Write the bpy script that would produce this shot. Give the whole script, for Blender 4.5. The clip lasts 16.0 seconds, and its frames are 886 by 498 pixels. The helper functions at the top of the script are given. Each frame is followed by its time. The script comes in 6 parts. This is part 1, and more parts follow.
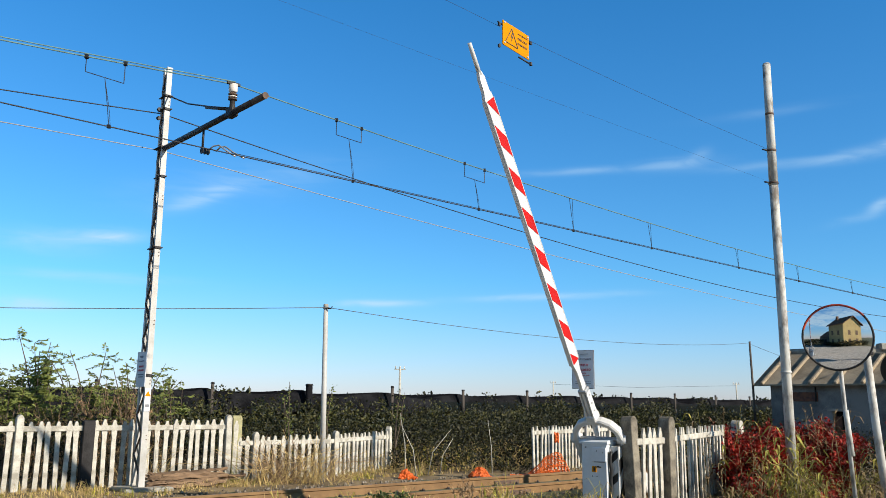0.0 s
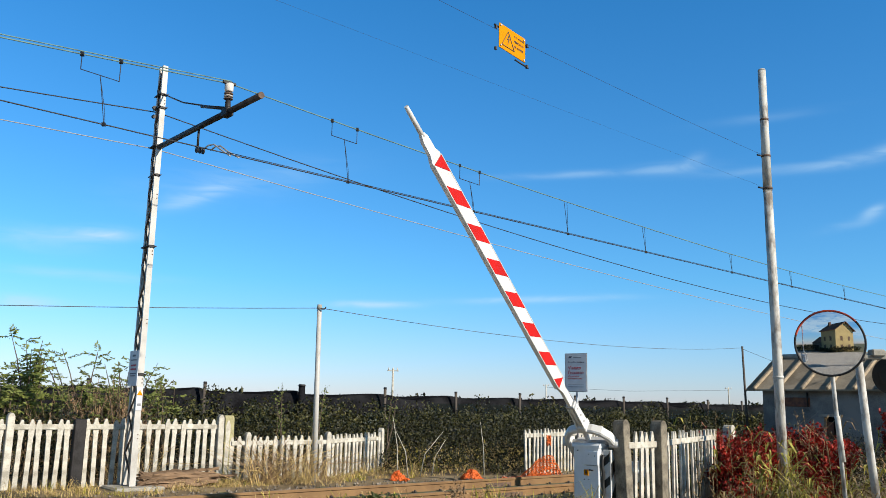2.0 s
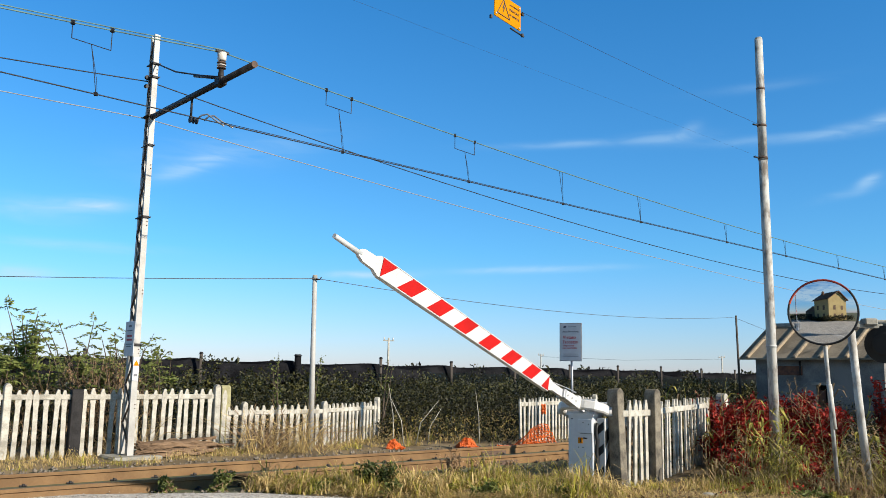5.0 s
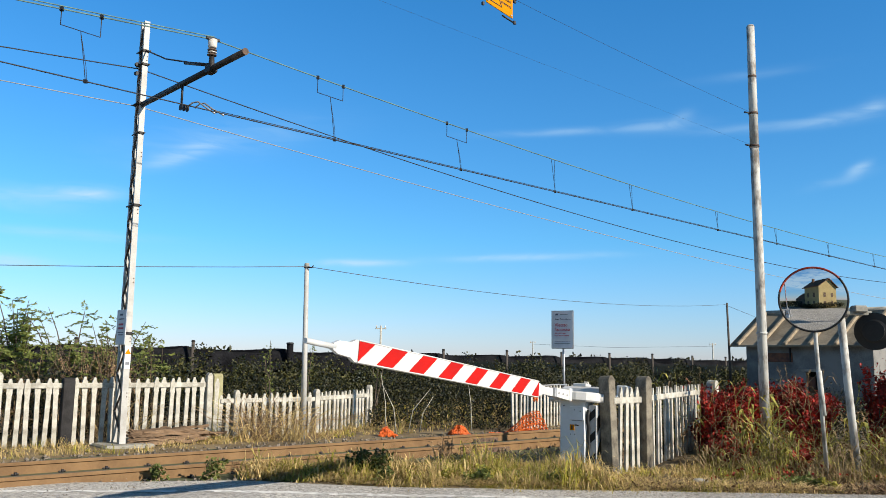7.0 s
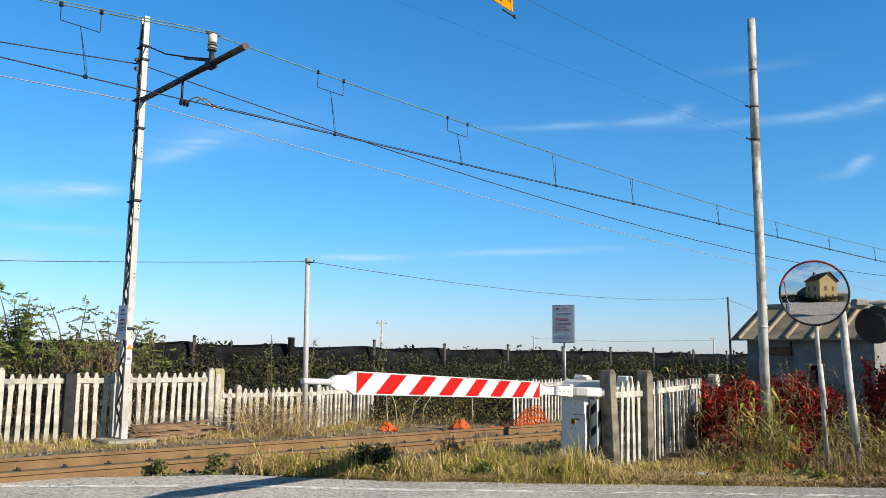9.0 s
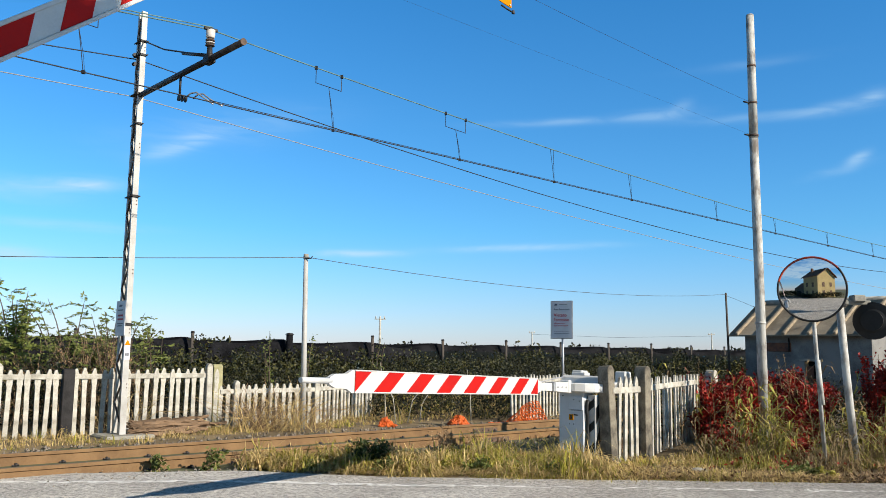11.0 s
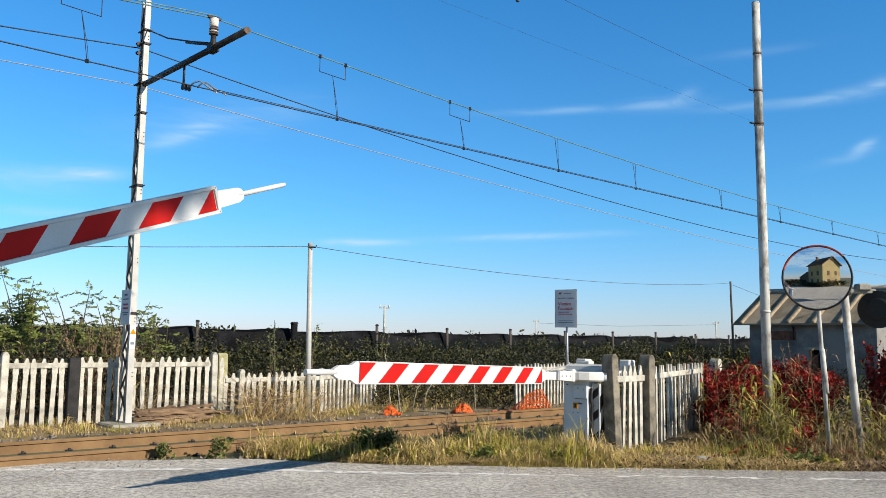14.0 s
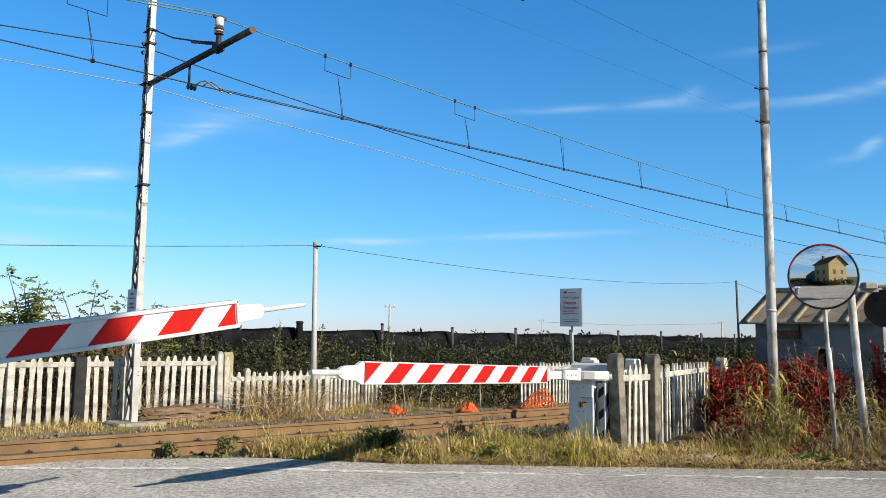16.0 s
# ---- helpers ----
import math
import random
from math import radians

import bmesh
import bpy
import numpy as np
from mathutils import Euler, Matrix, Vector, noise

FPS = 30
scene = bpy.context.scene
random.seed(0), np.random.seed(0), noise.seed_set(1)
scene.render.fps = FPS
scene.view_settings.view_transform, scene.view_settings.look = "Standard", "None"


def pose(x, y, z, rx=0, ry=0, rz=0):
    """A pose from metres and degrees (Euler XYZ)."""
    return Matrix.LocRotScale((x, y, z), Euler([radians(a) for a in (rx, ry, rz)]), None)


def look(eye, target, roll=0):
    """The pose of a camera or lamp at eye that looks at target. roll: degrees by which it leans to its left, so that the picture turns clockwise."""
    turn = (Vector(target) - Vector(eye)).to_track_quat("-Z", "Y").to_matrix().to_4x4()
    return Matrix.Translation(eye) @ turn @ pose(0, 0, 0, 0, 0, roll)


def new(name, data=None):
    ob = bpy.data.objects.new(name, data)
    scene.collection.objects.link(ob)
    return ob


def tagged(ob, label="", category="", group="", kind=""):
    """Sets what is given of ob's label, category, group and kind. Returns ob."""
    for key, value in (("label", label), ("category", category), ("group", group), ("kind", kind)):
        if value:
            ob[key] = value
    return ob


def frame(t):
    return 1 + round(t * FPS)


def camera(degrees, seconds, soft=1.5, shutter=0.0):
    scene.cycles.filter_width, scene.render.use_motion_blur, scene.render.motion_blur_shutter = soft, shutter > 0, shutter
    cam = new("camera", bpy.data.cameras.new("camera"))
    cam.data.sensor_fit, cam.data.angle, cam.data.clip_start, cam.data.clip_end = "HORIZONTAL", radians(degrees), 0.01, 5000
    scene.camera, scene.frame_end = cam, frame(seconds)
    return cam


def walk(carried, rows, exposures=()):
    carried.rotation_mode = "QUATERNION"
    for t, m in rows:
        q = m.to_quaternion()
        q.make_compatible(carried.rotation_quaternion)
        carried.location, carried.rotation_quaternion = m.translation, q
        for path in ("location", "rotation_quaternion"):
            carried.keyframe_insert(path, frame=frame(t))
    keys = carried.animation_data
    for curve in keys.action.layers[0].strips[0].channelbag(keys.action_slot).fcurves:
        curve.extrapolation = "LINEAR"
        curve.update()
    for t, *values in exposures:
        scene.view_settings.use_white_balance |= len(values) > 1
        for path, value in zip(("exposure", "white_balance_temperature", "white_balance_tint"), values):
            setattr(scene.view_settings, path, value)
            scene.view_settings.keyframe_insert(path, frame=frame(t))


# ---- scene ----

EYE = (0.0, 0.0, 1.6)
PATH = [  # seconds, turn to the right, tilt up, lean; degrees
    (0.0, -1.27, 10.30, 0.68),
    (0.5, -1.36, 10.32, 0.86),
    (1.0, -1.33, 10.30, 1.12),
    (1.5, -1.13, 10.46, 1.24),
    (2.0, -0.88, 10.43, 1.22),
    (2.5, -0.77, 10.32, 1.16),
    (3.0, -0.77, 9.94, 1.18),
    (3.5, -0.78, 9.51, 1.14),
    (4.0, -0.77, 9.11, 1.22),
    (6.5, -0.04, 7.71, 0.77),
    (7.0, 0.05, 7.60, 0.92),
    (7.5, -0.16, 7.54, 0.87),
    (8.0, -0.12, 7.46, 0.77),
    (8.5, -0.04, 7.36, 0.78),
    (9.0, 0.00, 7.23, 0.78),
    (11.5, 0.13, 6.90, 0.80),
    (12.0, 0.09, 6.81, 0.84),
    (12.5, 0.05, 6.61, 0.87),
    (13.0, -0.04, 6.40, 0.81),
    (13.5, -0.14, 6.34, 0.82),
    (14.0, -0.16, 6.19, 0.78),
    (14.5, -0.24, 6.17, 0.80),
    (15.0, -0.38, 6.12, 0.98),
    (15.5, -0.42, 6.13, 0.91),
    (16.0, -0.51, 6.12, 0.77),
]


def aim(turn, tilt, lean):
    a, b = radians(turn), radians(tilt)
    way = Vector((math.sin(a) * math.cos(b), math.cos(a) * math.cos(b), math.sin(b)))
    return look(EYE, Vector(EYE) + way, lean)


cam = camera(55.51, 16.0, soft=0.7)
walk(cam, [(t, aim(a, b, c)) for t, a, b, c in PATH], exposures=[(0.0, 0.68), (16.0, 0.68)])

# ---- sky and sun ----
SUN_TO = Vector((0.80, -0.52, 0.50)).normalized()
elev = math.asin(SUN_TO.z)
azim = math.atan2(SUN_TO.x, SUN_TO.y)
sun = new("sun", bpy.data.lights.new("sun", "SUN"))
sun.data.energy, sun.data.angle, sun.data.color = 5.0, radians(0.53), (1.0, 0.91, 0.77)
sun.matrix_world = look((0, 0, 60), Vector((0, 0, 60)) - SUN_TO)


CLOUDS = [
    (0.16, 0.2705, 0.09, 0.0042, 0.02, 0.25), (0.255, 0.273, 0.04, 0.0065, 0.03, 0.28), (0.284, 0.282, 0.012, 0.007, 0.2, 0.18), (0.385, 0.264, 0.08, 0.005, 0.0, 0.26), (0.45, 0.2675, 0.03, 0.006, 0.12, 0.32), (0.486, 0.274, 0.014, 0.007, 0.1, 0.5),
    (0.466, 0.209, 0.011, 0.006, 0.4, 0.6), (0.45, 0.201, 0.03, 0.005, 0.2, 0.16), (-0.305, 0.229, 0.032, 0.008, 0.35, 0.8), (-0.41, 0.177, 0.035, 0.007, 0.05, 0.75), (-0.47, 0.165, 0.05, 0.012, 0.0, 0.35),
    (-0.10, 0.114, 0.05, 0.004, 0.02, 0.75), (0.10, 0.1235, 0.09, 0.004, 0.03, 0.5), (-0.48, 0.098, 0.035, 0.006, 0.0, 0.8), (-0.42, 0.131, 0.08, 0.005, 0.0, 0.35),
    (-0.26, 0.25, 0.10, 0.02, 0.2, 0.2), (0.36, 0.322, 0.06, 0.005, 0.03, 0.12), (-2.7, 0.12, 0.6, 0.035, 0.1, 1.3), (-2.6, 0.22, 0.5, 0.04, -0.1, 1.2), (-2.8, 0.33, 0.5, 0.05, 0.1, 1.2), (2.6, 0.35, 0.5, 0.05, 0.1, 0.9), (3.0, 0.5, 0.4, 0.06, -0.1, 0.9), (-2.7, 0.42, 0.5, 0.05, 0.1, 0.9), (-2.2, 0.3, 0.4, 0.04, 0.0, 0.8)]
SKY_LOW, SKY_MID, SKY_HIGH, SKY_TOP = (0.90, 1.00, 1.52, 1), (0.51, 1.14, 1.58, 1), (0.31, 1.18, 1.74, 1), (0.40, 0.36, 0.30, 1)


def build_world():
    world = bpy.data.worlds.new("sky")
    scene.world = world
    world.use_nodes = True
    nt = world.node_tree
    nt.nodes.clear()
    out = nt.nodes.new("ShaderNodeOutputWorld")
    bg = nt.nodes.new("ShaderNodeBackground")
    sky = nt.nodes.new("ShaderNodeTexSky")
    sky.sky_type, sky.sun_disc = "NISHITA", False
    sky.sun_elevation, sky.sun_rotation = elev, azim
    sky.air_density, sky.dust_density, sky.ozone_density = 1.0, 0.2, 2.5
    bg.inputs["Strength"].default_value = 0.0672
    tc = nt.nodes.new("ShaderNodeTexCoord")
    sep = nt.nodes.new("ShaderNodeSeparateXYZ")
    nt.links.new(tc.outputs["Generated"], sep.inputs[0])

    def calc(op, a, b=0.0, c=0.0):
        n = nt.nodes.new("ShaderNodeMath")
        n.operation = op
        for i, v in enumerate((a, b, c)):
            if isinstance(v, (int, float)):
                n.inputs[i].default_value = v
            else:
                nt.links.new(v, n.inputs[i])
        return n.outputs[0]
    # clear dry air: deeper blue overhead, pale haze low down
    tint = nt.nodes.new("ShaderNodeValToRGB")
    cr = tint.color_ramp
    cr.elements[0].position, cr.elements[0].color = 0.0, SKY_LOW
    cr.elements[1].position, cr.elements[1].color = 0.45, SKY_HIGH
    zen = cr.elements.new(1.0)
    zen.color = SKY_TOP
    upper = cr.elements.new(0.66)
    upper.color = (0.42, 0.50, 0.48, 1)
    mid = cr.elements.new(0.14)
    mid.color = SKY_MID
    nt.links.new(sep.outputs["Z"], tint.inputs["Fac"])
    mul = nt.nodes.new("ShaderNodeMix")
    mul.data_type, mul.blend_type = "RGBA", "MULTIPLY"
    mul.inputs["Factor"].default_value = 1.0
    nt.links.new(sky.outputs["Color"], mul.inputs["A"])
    nt.links.new(tint.outputs["Color"], mul.inputs["B"])
    # thin streaks of high cloud: bearing, height, half length, half width, slope, density
    az = calc("ARCTAN2", sep.outputs["X"], sep.outputs["Y"])
    el = calc("ARCSINE", sep.outputs["Z"])
    ns = nt.nodes.new("ShaderNodeTexNoise")
    mp = nt.nodes.new("ShaderNodeMapping")
    mp.inputs["Scale"].default_value = (14, 14, 70)
    nt.links.new(tc.outputs["Generated"], mp.inputs["Vector"])
    nt.links.new(mp.outputs["Vector"], ns.inputs["Vector"])
    ns.inputs["Scale"].default_value, ns.inputs["Detail"].default_value, ns.inputs["Distortion"].default_value = 1.0, 6.0, 0.8
    total = 0.0
    for a0, e0, la, we, slope, dens in CLOUDS:
        da = calc("SUBTRACT", az, a0)
        u = calc("DIVIDE", da, la)
        v = calc("DIVIDE", calc("SUBTRACT", calc("SUBTRACT", el, e0), calc("MULTIPLY", da, slope)), we)
        g = calc("EXPONENT", calc("MULTIPLY", calc("ADD", calc("MULTIPLY", u, u), calc("MULTIPLY", v, v)), -1.0))
        total = calc("MULTIPLY_ADD", g, dens, total)
    fac = calc("MINIMUM", calc("MULTIPLY", total, calc("MULTIPLY_ADD", ns.outputs["Fac"], 2.6, -0.55)), 0.85)
    fac = calc("MAXIMUM", fac, 0.0)
    mx = nt.nodes.new("ShaderNodeMix")
    mx.data_type = "RGBA"
    mx.inputs["B"].default_value = (5.2, 7.4, 9.2, 1)
    nt.links.new(fac, mx.inputs["Factor"])
    nt.links.new(mul.outputs["Result"], mx.inputs["A"])
    nt.links.new(mx.outputs["Result"], bg.inputs["Color"])
    nt.links.new(bg.outputs["Background"], out.inputs["Surface"])


build_world()


# ---- materials ----
def mat(name, base, second=None, rough=0.8, metal=0.0, scale=6.0, fine=60.0, bump=0.2, low=0.35, high=0.65, vary=0.0, spec=0.3, stretch=(1, 1, 1), translucent=0.0, bump_dist=0.01):
    """Two colours mixed by coarse and fine noise, with relief; vary: brightness from piece to piece."""
    m = bpy.data.materials.new(name)
    m.use_nodes = True
    nt = m.node_tree
    b = nt.nodes["Principled BSDF"]
    b.inputs["Roughness"].default_value, b.inputs["Metallic"].default_value = rough, metal
    b.inputs["Specular IOR Level"].default_value = spec
    tc = nt.nodes.new("ShaderNodeTexCoord")
    mp = nt.nodes.new("ShaderNodeMapping")
    mp.inputs["Scale"].default_value = stretch
    nt.links.new(tc.outputs["Object"], mp.inputs["Vector"])
    n1, n2 = nt.nodes.new("ShaderNodeTexNoise"), nt.nodes.new("ShaderNodeTexNoise")
    n1.inputs["Scale"].default_value, n1.inputs["Detail"].default_value = scale, 5
    n2.inputs["Scale"].default_value, n2.inputs["Detail"].default_value = fine, 3
    for n in (n1, n2):
        nt.links.new(mp.outputs["Vector"], n.inputs["Vector"])
    add = nt.nodes.new("ShaderNodeMath")
    add.operation = "MULTIPLY_ADD"
    add.inputs[1].default_value, add.inputs[2].default_value = 0.35, -0.175
    nt.links.new(n2.outputs["Fac"], add.inputs[0])
    tot = nt.nodes.new("ShaderNodeMath")
    nt.links.new(n1.outputs["Fac"], tot.inputs[0])
    nt.links.new(add.outputs[0], tot.inputs[1])
    ramp = nt.nodes.new("ShaderNodeValToRGB")
    second = second or tuple(0.7 * c for c in base)
    ramp.color_ramp.elements[0].position, ramp.color_ramp.elements[1].position = low, high
    ramp.color_ramp.elements[0].color, ramp.color_ramp.elements[1].color = (*second, 1), (*base, 1)
    nt.links.new(tot.outputs[0], ramp.inputs["Fac"])
    col = ramp.outputs["Color"]
    if vary:
        inf, geo = nt.nodes.new("ShaderNodeObjectInfo"), nt.nodes.new("ShaderNodeNewGeometry")
        s = nt.nodes.new("ShaderNodeMath")
        nt.links.new(inf.outputs["Random"], s.inputs[0])
        nt.links.new(geo.outputs["Random Per Island"], s.inputs[1])
        r = nt.nodes.new("ShaderNodeMapRange")
        r.inputs["From Max"].default_value = 2.0
        r.inputs["To Min"].default_value, r.inputs["To Max"].default_value = 1 - vary, 1 + vary
        nt.links.new(s.outputs[0], r.inputs["Value"])
        hsv = nt.nodes.new("ShaderNodeHueSaturation")
        nt.links.new(col, hsv.inputs["Color"])
        nt.links.new(r.outputs["Result"], hsv.inputs["Value"])
        col = hsv.outputs["Color"]
    nt.links.new(col, b.inputs["Base Color"])
    if bump:
        bp = nt.nodes.new("ShaderNodeBump")
        bp.inputs["Strength"].default_value, bp.inputs["Distance"].default_value = bump, bump_dist
        nt.links.new(tot.outputs[0], bp.inputs["Height"])
        nt.links.new(bp.outputs["Normal"], b.inputs["Normal"])
    if translucent:
        tr = nt.nodes.new("ShaderNodeBsdfTranslucent")
        ms = nt.nodes.new("ShaderNodeMixShader")
        ms.inputs["Fac"].default_value = translucent
        nt.links.new(col, tr.inputs["Color"])
        nt.links.new(b.outputs[0], ms.inputs[1])
        nt.links.new(tr.outputs[0], ms.inputs[2])
        nt.links.new(ms.outputs[0], nt.nodes["Material Output"].inputs["Surface"])
    return m


ROAD_PAINT = mat("road_paint", (0.74, 0.72, 0.68), (0.40, 0.38, 0.35), rough=0.9, scale=7, fine=60, low=0.38, high=0.62)
SOIL = mat("dry_grass_soil", (0.2, 0.148, 0.08), (0.088, 0.064, 0.036), rough=1.0, scale=0.8, fine=14, bump=0.8, bump_dist=0.04)
BALLAST = mat("ballast", (0.205, 0.175, 0.14), (0.085, 0.07, 0.055), rough=1.0, spec=0.05, scale=3, fine=30, bump=0.6, vary=0.35)
RUST = mat("rusty_rail", (0.2, 0.118, 0.054), (0.136, 0.078, 0.036), rough=0.85, scale=3, fine=40, bump=0.15)
RAIL_TOP = mat("worn_rail_head", (0.20, 0.135, 0.085), (0.12, 0.08, 0.05), rough=0.65, metal=0.2, scale=5, bump=0.05)
SLEEPER = mat("sleeper_concrete", (0.24, 0.216, 0.184), (0.16, 0.136, 0.112), rough=0.95, vary=0.2)
CONCRETE = mat("fence_concrete", (0.47, 0.445, 0.385), (0.23, 0.213, 0.176), rough=0.9, scale=5, fine=45, bump=0.3, vary=0.12)
CONCRETE_OLD = mat("old_concrete", (0.304, 0.288, 0.248), (0.192, 0.184, 0.16), rough=0.95, scale=6, fine=50, bump=0.4, vary=0.15)
WHITE_STEEL = mat("white_painted_steel", (0.392, 0.38, 0.356), (0.288, 0.276, 0.252), rough=0.5, scale=2.5, fine=30, bump=0.05, low=0.25, high=0.55)
GREY_POLE = mat("grey_painted_pole", (0.44, 0.432, 0.4), (0.16, 0.14, 0.12), rough=0.6, scale=6, fine=34, bump=0.15, stretch=(1, 1, 0.4), low=0.33, high=0.56)
# stained concrete, darkened further to put the posts' shaded faces into its colour
POST_STAIN_SHADE = mat("stain_shade_concrete", (0.218, 0.191, 0.145), (0.073, 0.063, 0.05), rough=0.95, scale=5, fine=45, bump=0.5)
POST_GREEN = mat("lichen_concrete", (0.32, 0.296, 0.16), (0.192, 0.176, 0.096), rough=0.95, scale=5, fine=45, bump=0.4)
TARRED = mat("tarred_concrete", (0.024, 0.022, 0.022), (0.01, 0.009, 0.009), rough=0.8, scale=5, fine=40, bump=0.4)
DARK_STEEL = mat("dark_steel", (0.036, 0.034, 0.034), (0.016, 0.014, 0.014), rough=0.6, metal=0.3, bump=0.05)
RUST_STEEL = mat("weathered_steel", (0.128, 0.08, 0.056), (0.056, 0.04, 0.032), rough=0.8, bump=0.1)
BOOM_WHITE = mat("boom_white", (0.525, 0.521, 0.508), (0.443, 0.439, 0.426), rough=0.35, scale=2, bump=0.02)
BOOM_RED = mat("boom_red", (0.416, 0.006, 0.003), (0.336, 0.006, 0.004), spec=0.15, rough=0.6, scale=3, bump=0.02)
CABINET_GREY = mat("cabinet_grey", (0.561, 0.578, 0.595), (0.484, 0.501, 0.518), rough=0.5, scale=2, fine=20, bump=0.03)
PORCELAIN = mat("porcelain", (0.576, 0.544, 0.496), (0.44, 0.4, 0.36), rough=0.25, scale=8, bump=0)
BLACK = mat("black_paint", (0.016, 0.016, 0.016), (0.01, 0.01, 0.01), rough=0.55, bump=0)
CABLE = mat("dark_cable", (0.018, 0.018, 0.021), (0.012, 0.012, 0.014), rough=0.6, bump=0)
COPPER = mat("weathered_copper", (0.13, 0.215, 0.20), (0.08, 0.125, 0.12), rough=0.85, spec=0.1, bump=0)
ALU = mat("aluminium_cable", (0.36, 0.368, 0.376), (0.28, 0.28, 0.288), rough=0.5, metal=0.5, bump=0)
WIRE_PALE = mat("pale_aluminium_wire", (0.28, 0.28, 0.285), (0.21, 0.21, 0.215), rough=0.9, bump=0, spec=0.1)
WIRE_GREY = mat("dull_grey_wire", (0.104, 0.108, 0.112), (0.064, 0.066, 0.072), rough=0.9, bump=0, spec=0.1)
YELLOW = mat("warning_yellow", (0.52, 0.195, 0.002), (0.47, 0.175, 0.002), rough=0.8, spec=0.05, bump=0)
SIGN_WHITE = mat("sign_white", (0.576, 0.584, 0.608), (0.512, 0.52, 0.544), rough=0.5, bump=0)
SIGN_GREY = mat("sign_edge_grey", (0.176, 0.184, 0.2), (0.144, 0.144, 0.16), rough=0.5, bump=0)
SIGN_RED = mat("sign_red", (0.336, 0.024, 0.04), (0.32, 0.024, 0.04), rough=0.5, bump=0)
SIGN_DARK = mat("sign_dark", (0.08, 0.08, 0.12), (0.064, 0.064, 0.096), rough=0.5, bump=0)
SHED_WALL = mat("old_plaster", (0.2, 0.192, 0.18), (0.08, 0.078, 0.074), rough=0.95, scale=1.1, fine=18, bump=0.4, low=0.3, high=0.62)
ROOF_SHEET = mat("weathered_roof_sheet", (0.264, 0.22, 0.16), (0.136, 0.112, 0.08), rough=0.95, scale=1.0, fine=15, bump=0.3)
RUST_PLATE = mat("rusty_plate", (0.176, 0.072, 0.04), (0.072, 0.04, 0.032), rough=0.9, scale=5, bump=0.3)
NETTING = mat("black_hail_net", (0.016, 0.016, 0.018), (0.006, 0.006, 0.007), rough=1.0, scale=1.5, fine=12, bump=0.8, bump_dist=0.08, spec=0.0)
NET_POST = mat("net_post_wood", (0.088, 0.072, 0.06), (0.04, 0.034, 0.029), rough=0.95, stretch=(1, 1, 0.2))
# near-black second colour puts the shaded gaps between sunlit leaves into the leaves
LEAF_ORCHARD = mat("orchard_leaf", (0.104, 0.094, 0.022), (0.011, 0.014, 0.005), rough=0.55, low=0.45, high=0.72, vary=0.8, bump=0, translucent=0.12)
LEAF_FRESH = mat("fresh_leaf", (0.2, 0.224, 0.056), (0.104, 0.128, 0.032), rough=0.6, vary=0.4, bump=0, translucent=0.3)
LEAF_RED = mat("red_leaf", (0.4, 0.027, 0.014), (0.08, 0.007, 0.006), rough=0.6, vary=0.6, bump=0, translucent=0.3)
LEAF_MID = mat("mid_green_leaf", (0.088, 0.112, 0.024), (0.04, 0.056, 0.013), rough=0.6, vary=0.5, bump=0, translucent=0.2)
REED_DRY = mat("dry_reed", (0.304, 0.216, 0.108), (0.096, 0.064, 0.032), rough=0.85, vary=0.4, bump=0, translucent=0.15)
REED_GREEN = mat("green_reed", (0.464, 0.4, 0.088), (0.08, 0.088, 0.019), rough=0.7, vary=0.5, bump=0, translucent=0.25)
GRASS_GREEN = mat("green_grass", (0.51, 0.44, 0.075), (0.17, 0.17, 0.027), rough=0.7, vary=0.45, bump=0, translucent=0.3)
GRASS_DRY = mat("dry_grass", (0.64, 0.48, 0.21), (0.36, 0.25, 0.105), rough=0.85, vary=0.4, bump=0, translucent=0.2)
LITTER = mat("leaf_litter", (0.24, 0.152, 0.08), (0.08, 0.048, 0.028), rough=0.95, vary=0.6, bump=0)
STEM_DRY = mat("dry_stem", (0.32, 0.216, 0.12), (0.176, 0.112, 0.064), rough=0.9, vary=0.3, bump=0)
BARK = mat("bark", (0.12, 0.088, 0.064), (0.056, 0.044, 0.032), rough=0.95, scale=14, bump=0.4)
DEADWOOD = mat("dead_wood", (0.216, 0.14, 0.084), (0.064, 0.04, 0.024), rough=0.95, scale=4, fine=40, bump=0.7, stretch=(0.25, 1, 1), bump_dist=0.03)
ORANGE_NET = mat("orange_plastic", (0.64, 0.136, 0.024), (0.52, 0.096, 0.016), rough=0.6, bump=0)
FIELD = mat("far_field", (0.128, 0.12, 0.064), (0.072, 0.08, 0.04), rough=1.0, scale=0.02, fine=0.3, bump=0)
HOUSE_YELLOW = mat("yellow_render", (0.496, 0.376, 0.168), (0.4, 0.296, 0.136), rough=0.95, scale=0.6, fine=12)
HOUSE_BROWN = mat("brown_render", (0.176, 0.136, 0.096), (0.112, 0.088, 0.064), rough=0.95, scale=0.6, fine=12)
ROOF_TILE = mat("clay_roof", (0.208, 0.112, 0.072), (0.128, 0.072, 0.048), rough=0.95, scale=1.5, fine=10)
SHUTTER = mat("brown_shutter", (0.16, 0.096, 0.056), (0.112, 0.064, 0.04), rough=0.7)
DARK_HOLE = mat("dark_interior", (0.016, 0.016, 0.016), (0.01, 0.01, 0.01), rough=1.0, bump=0)


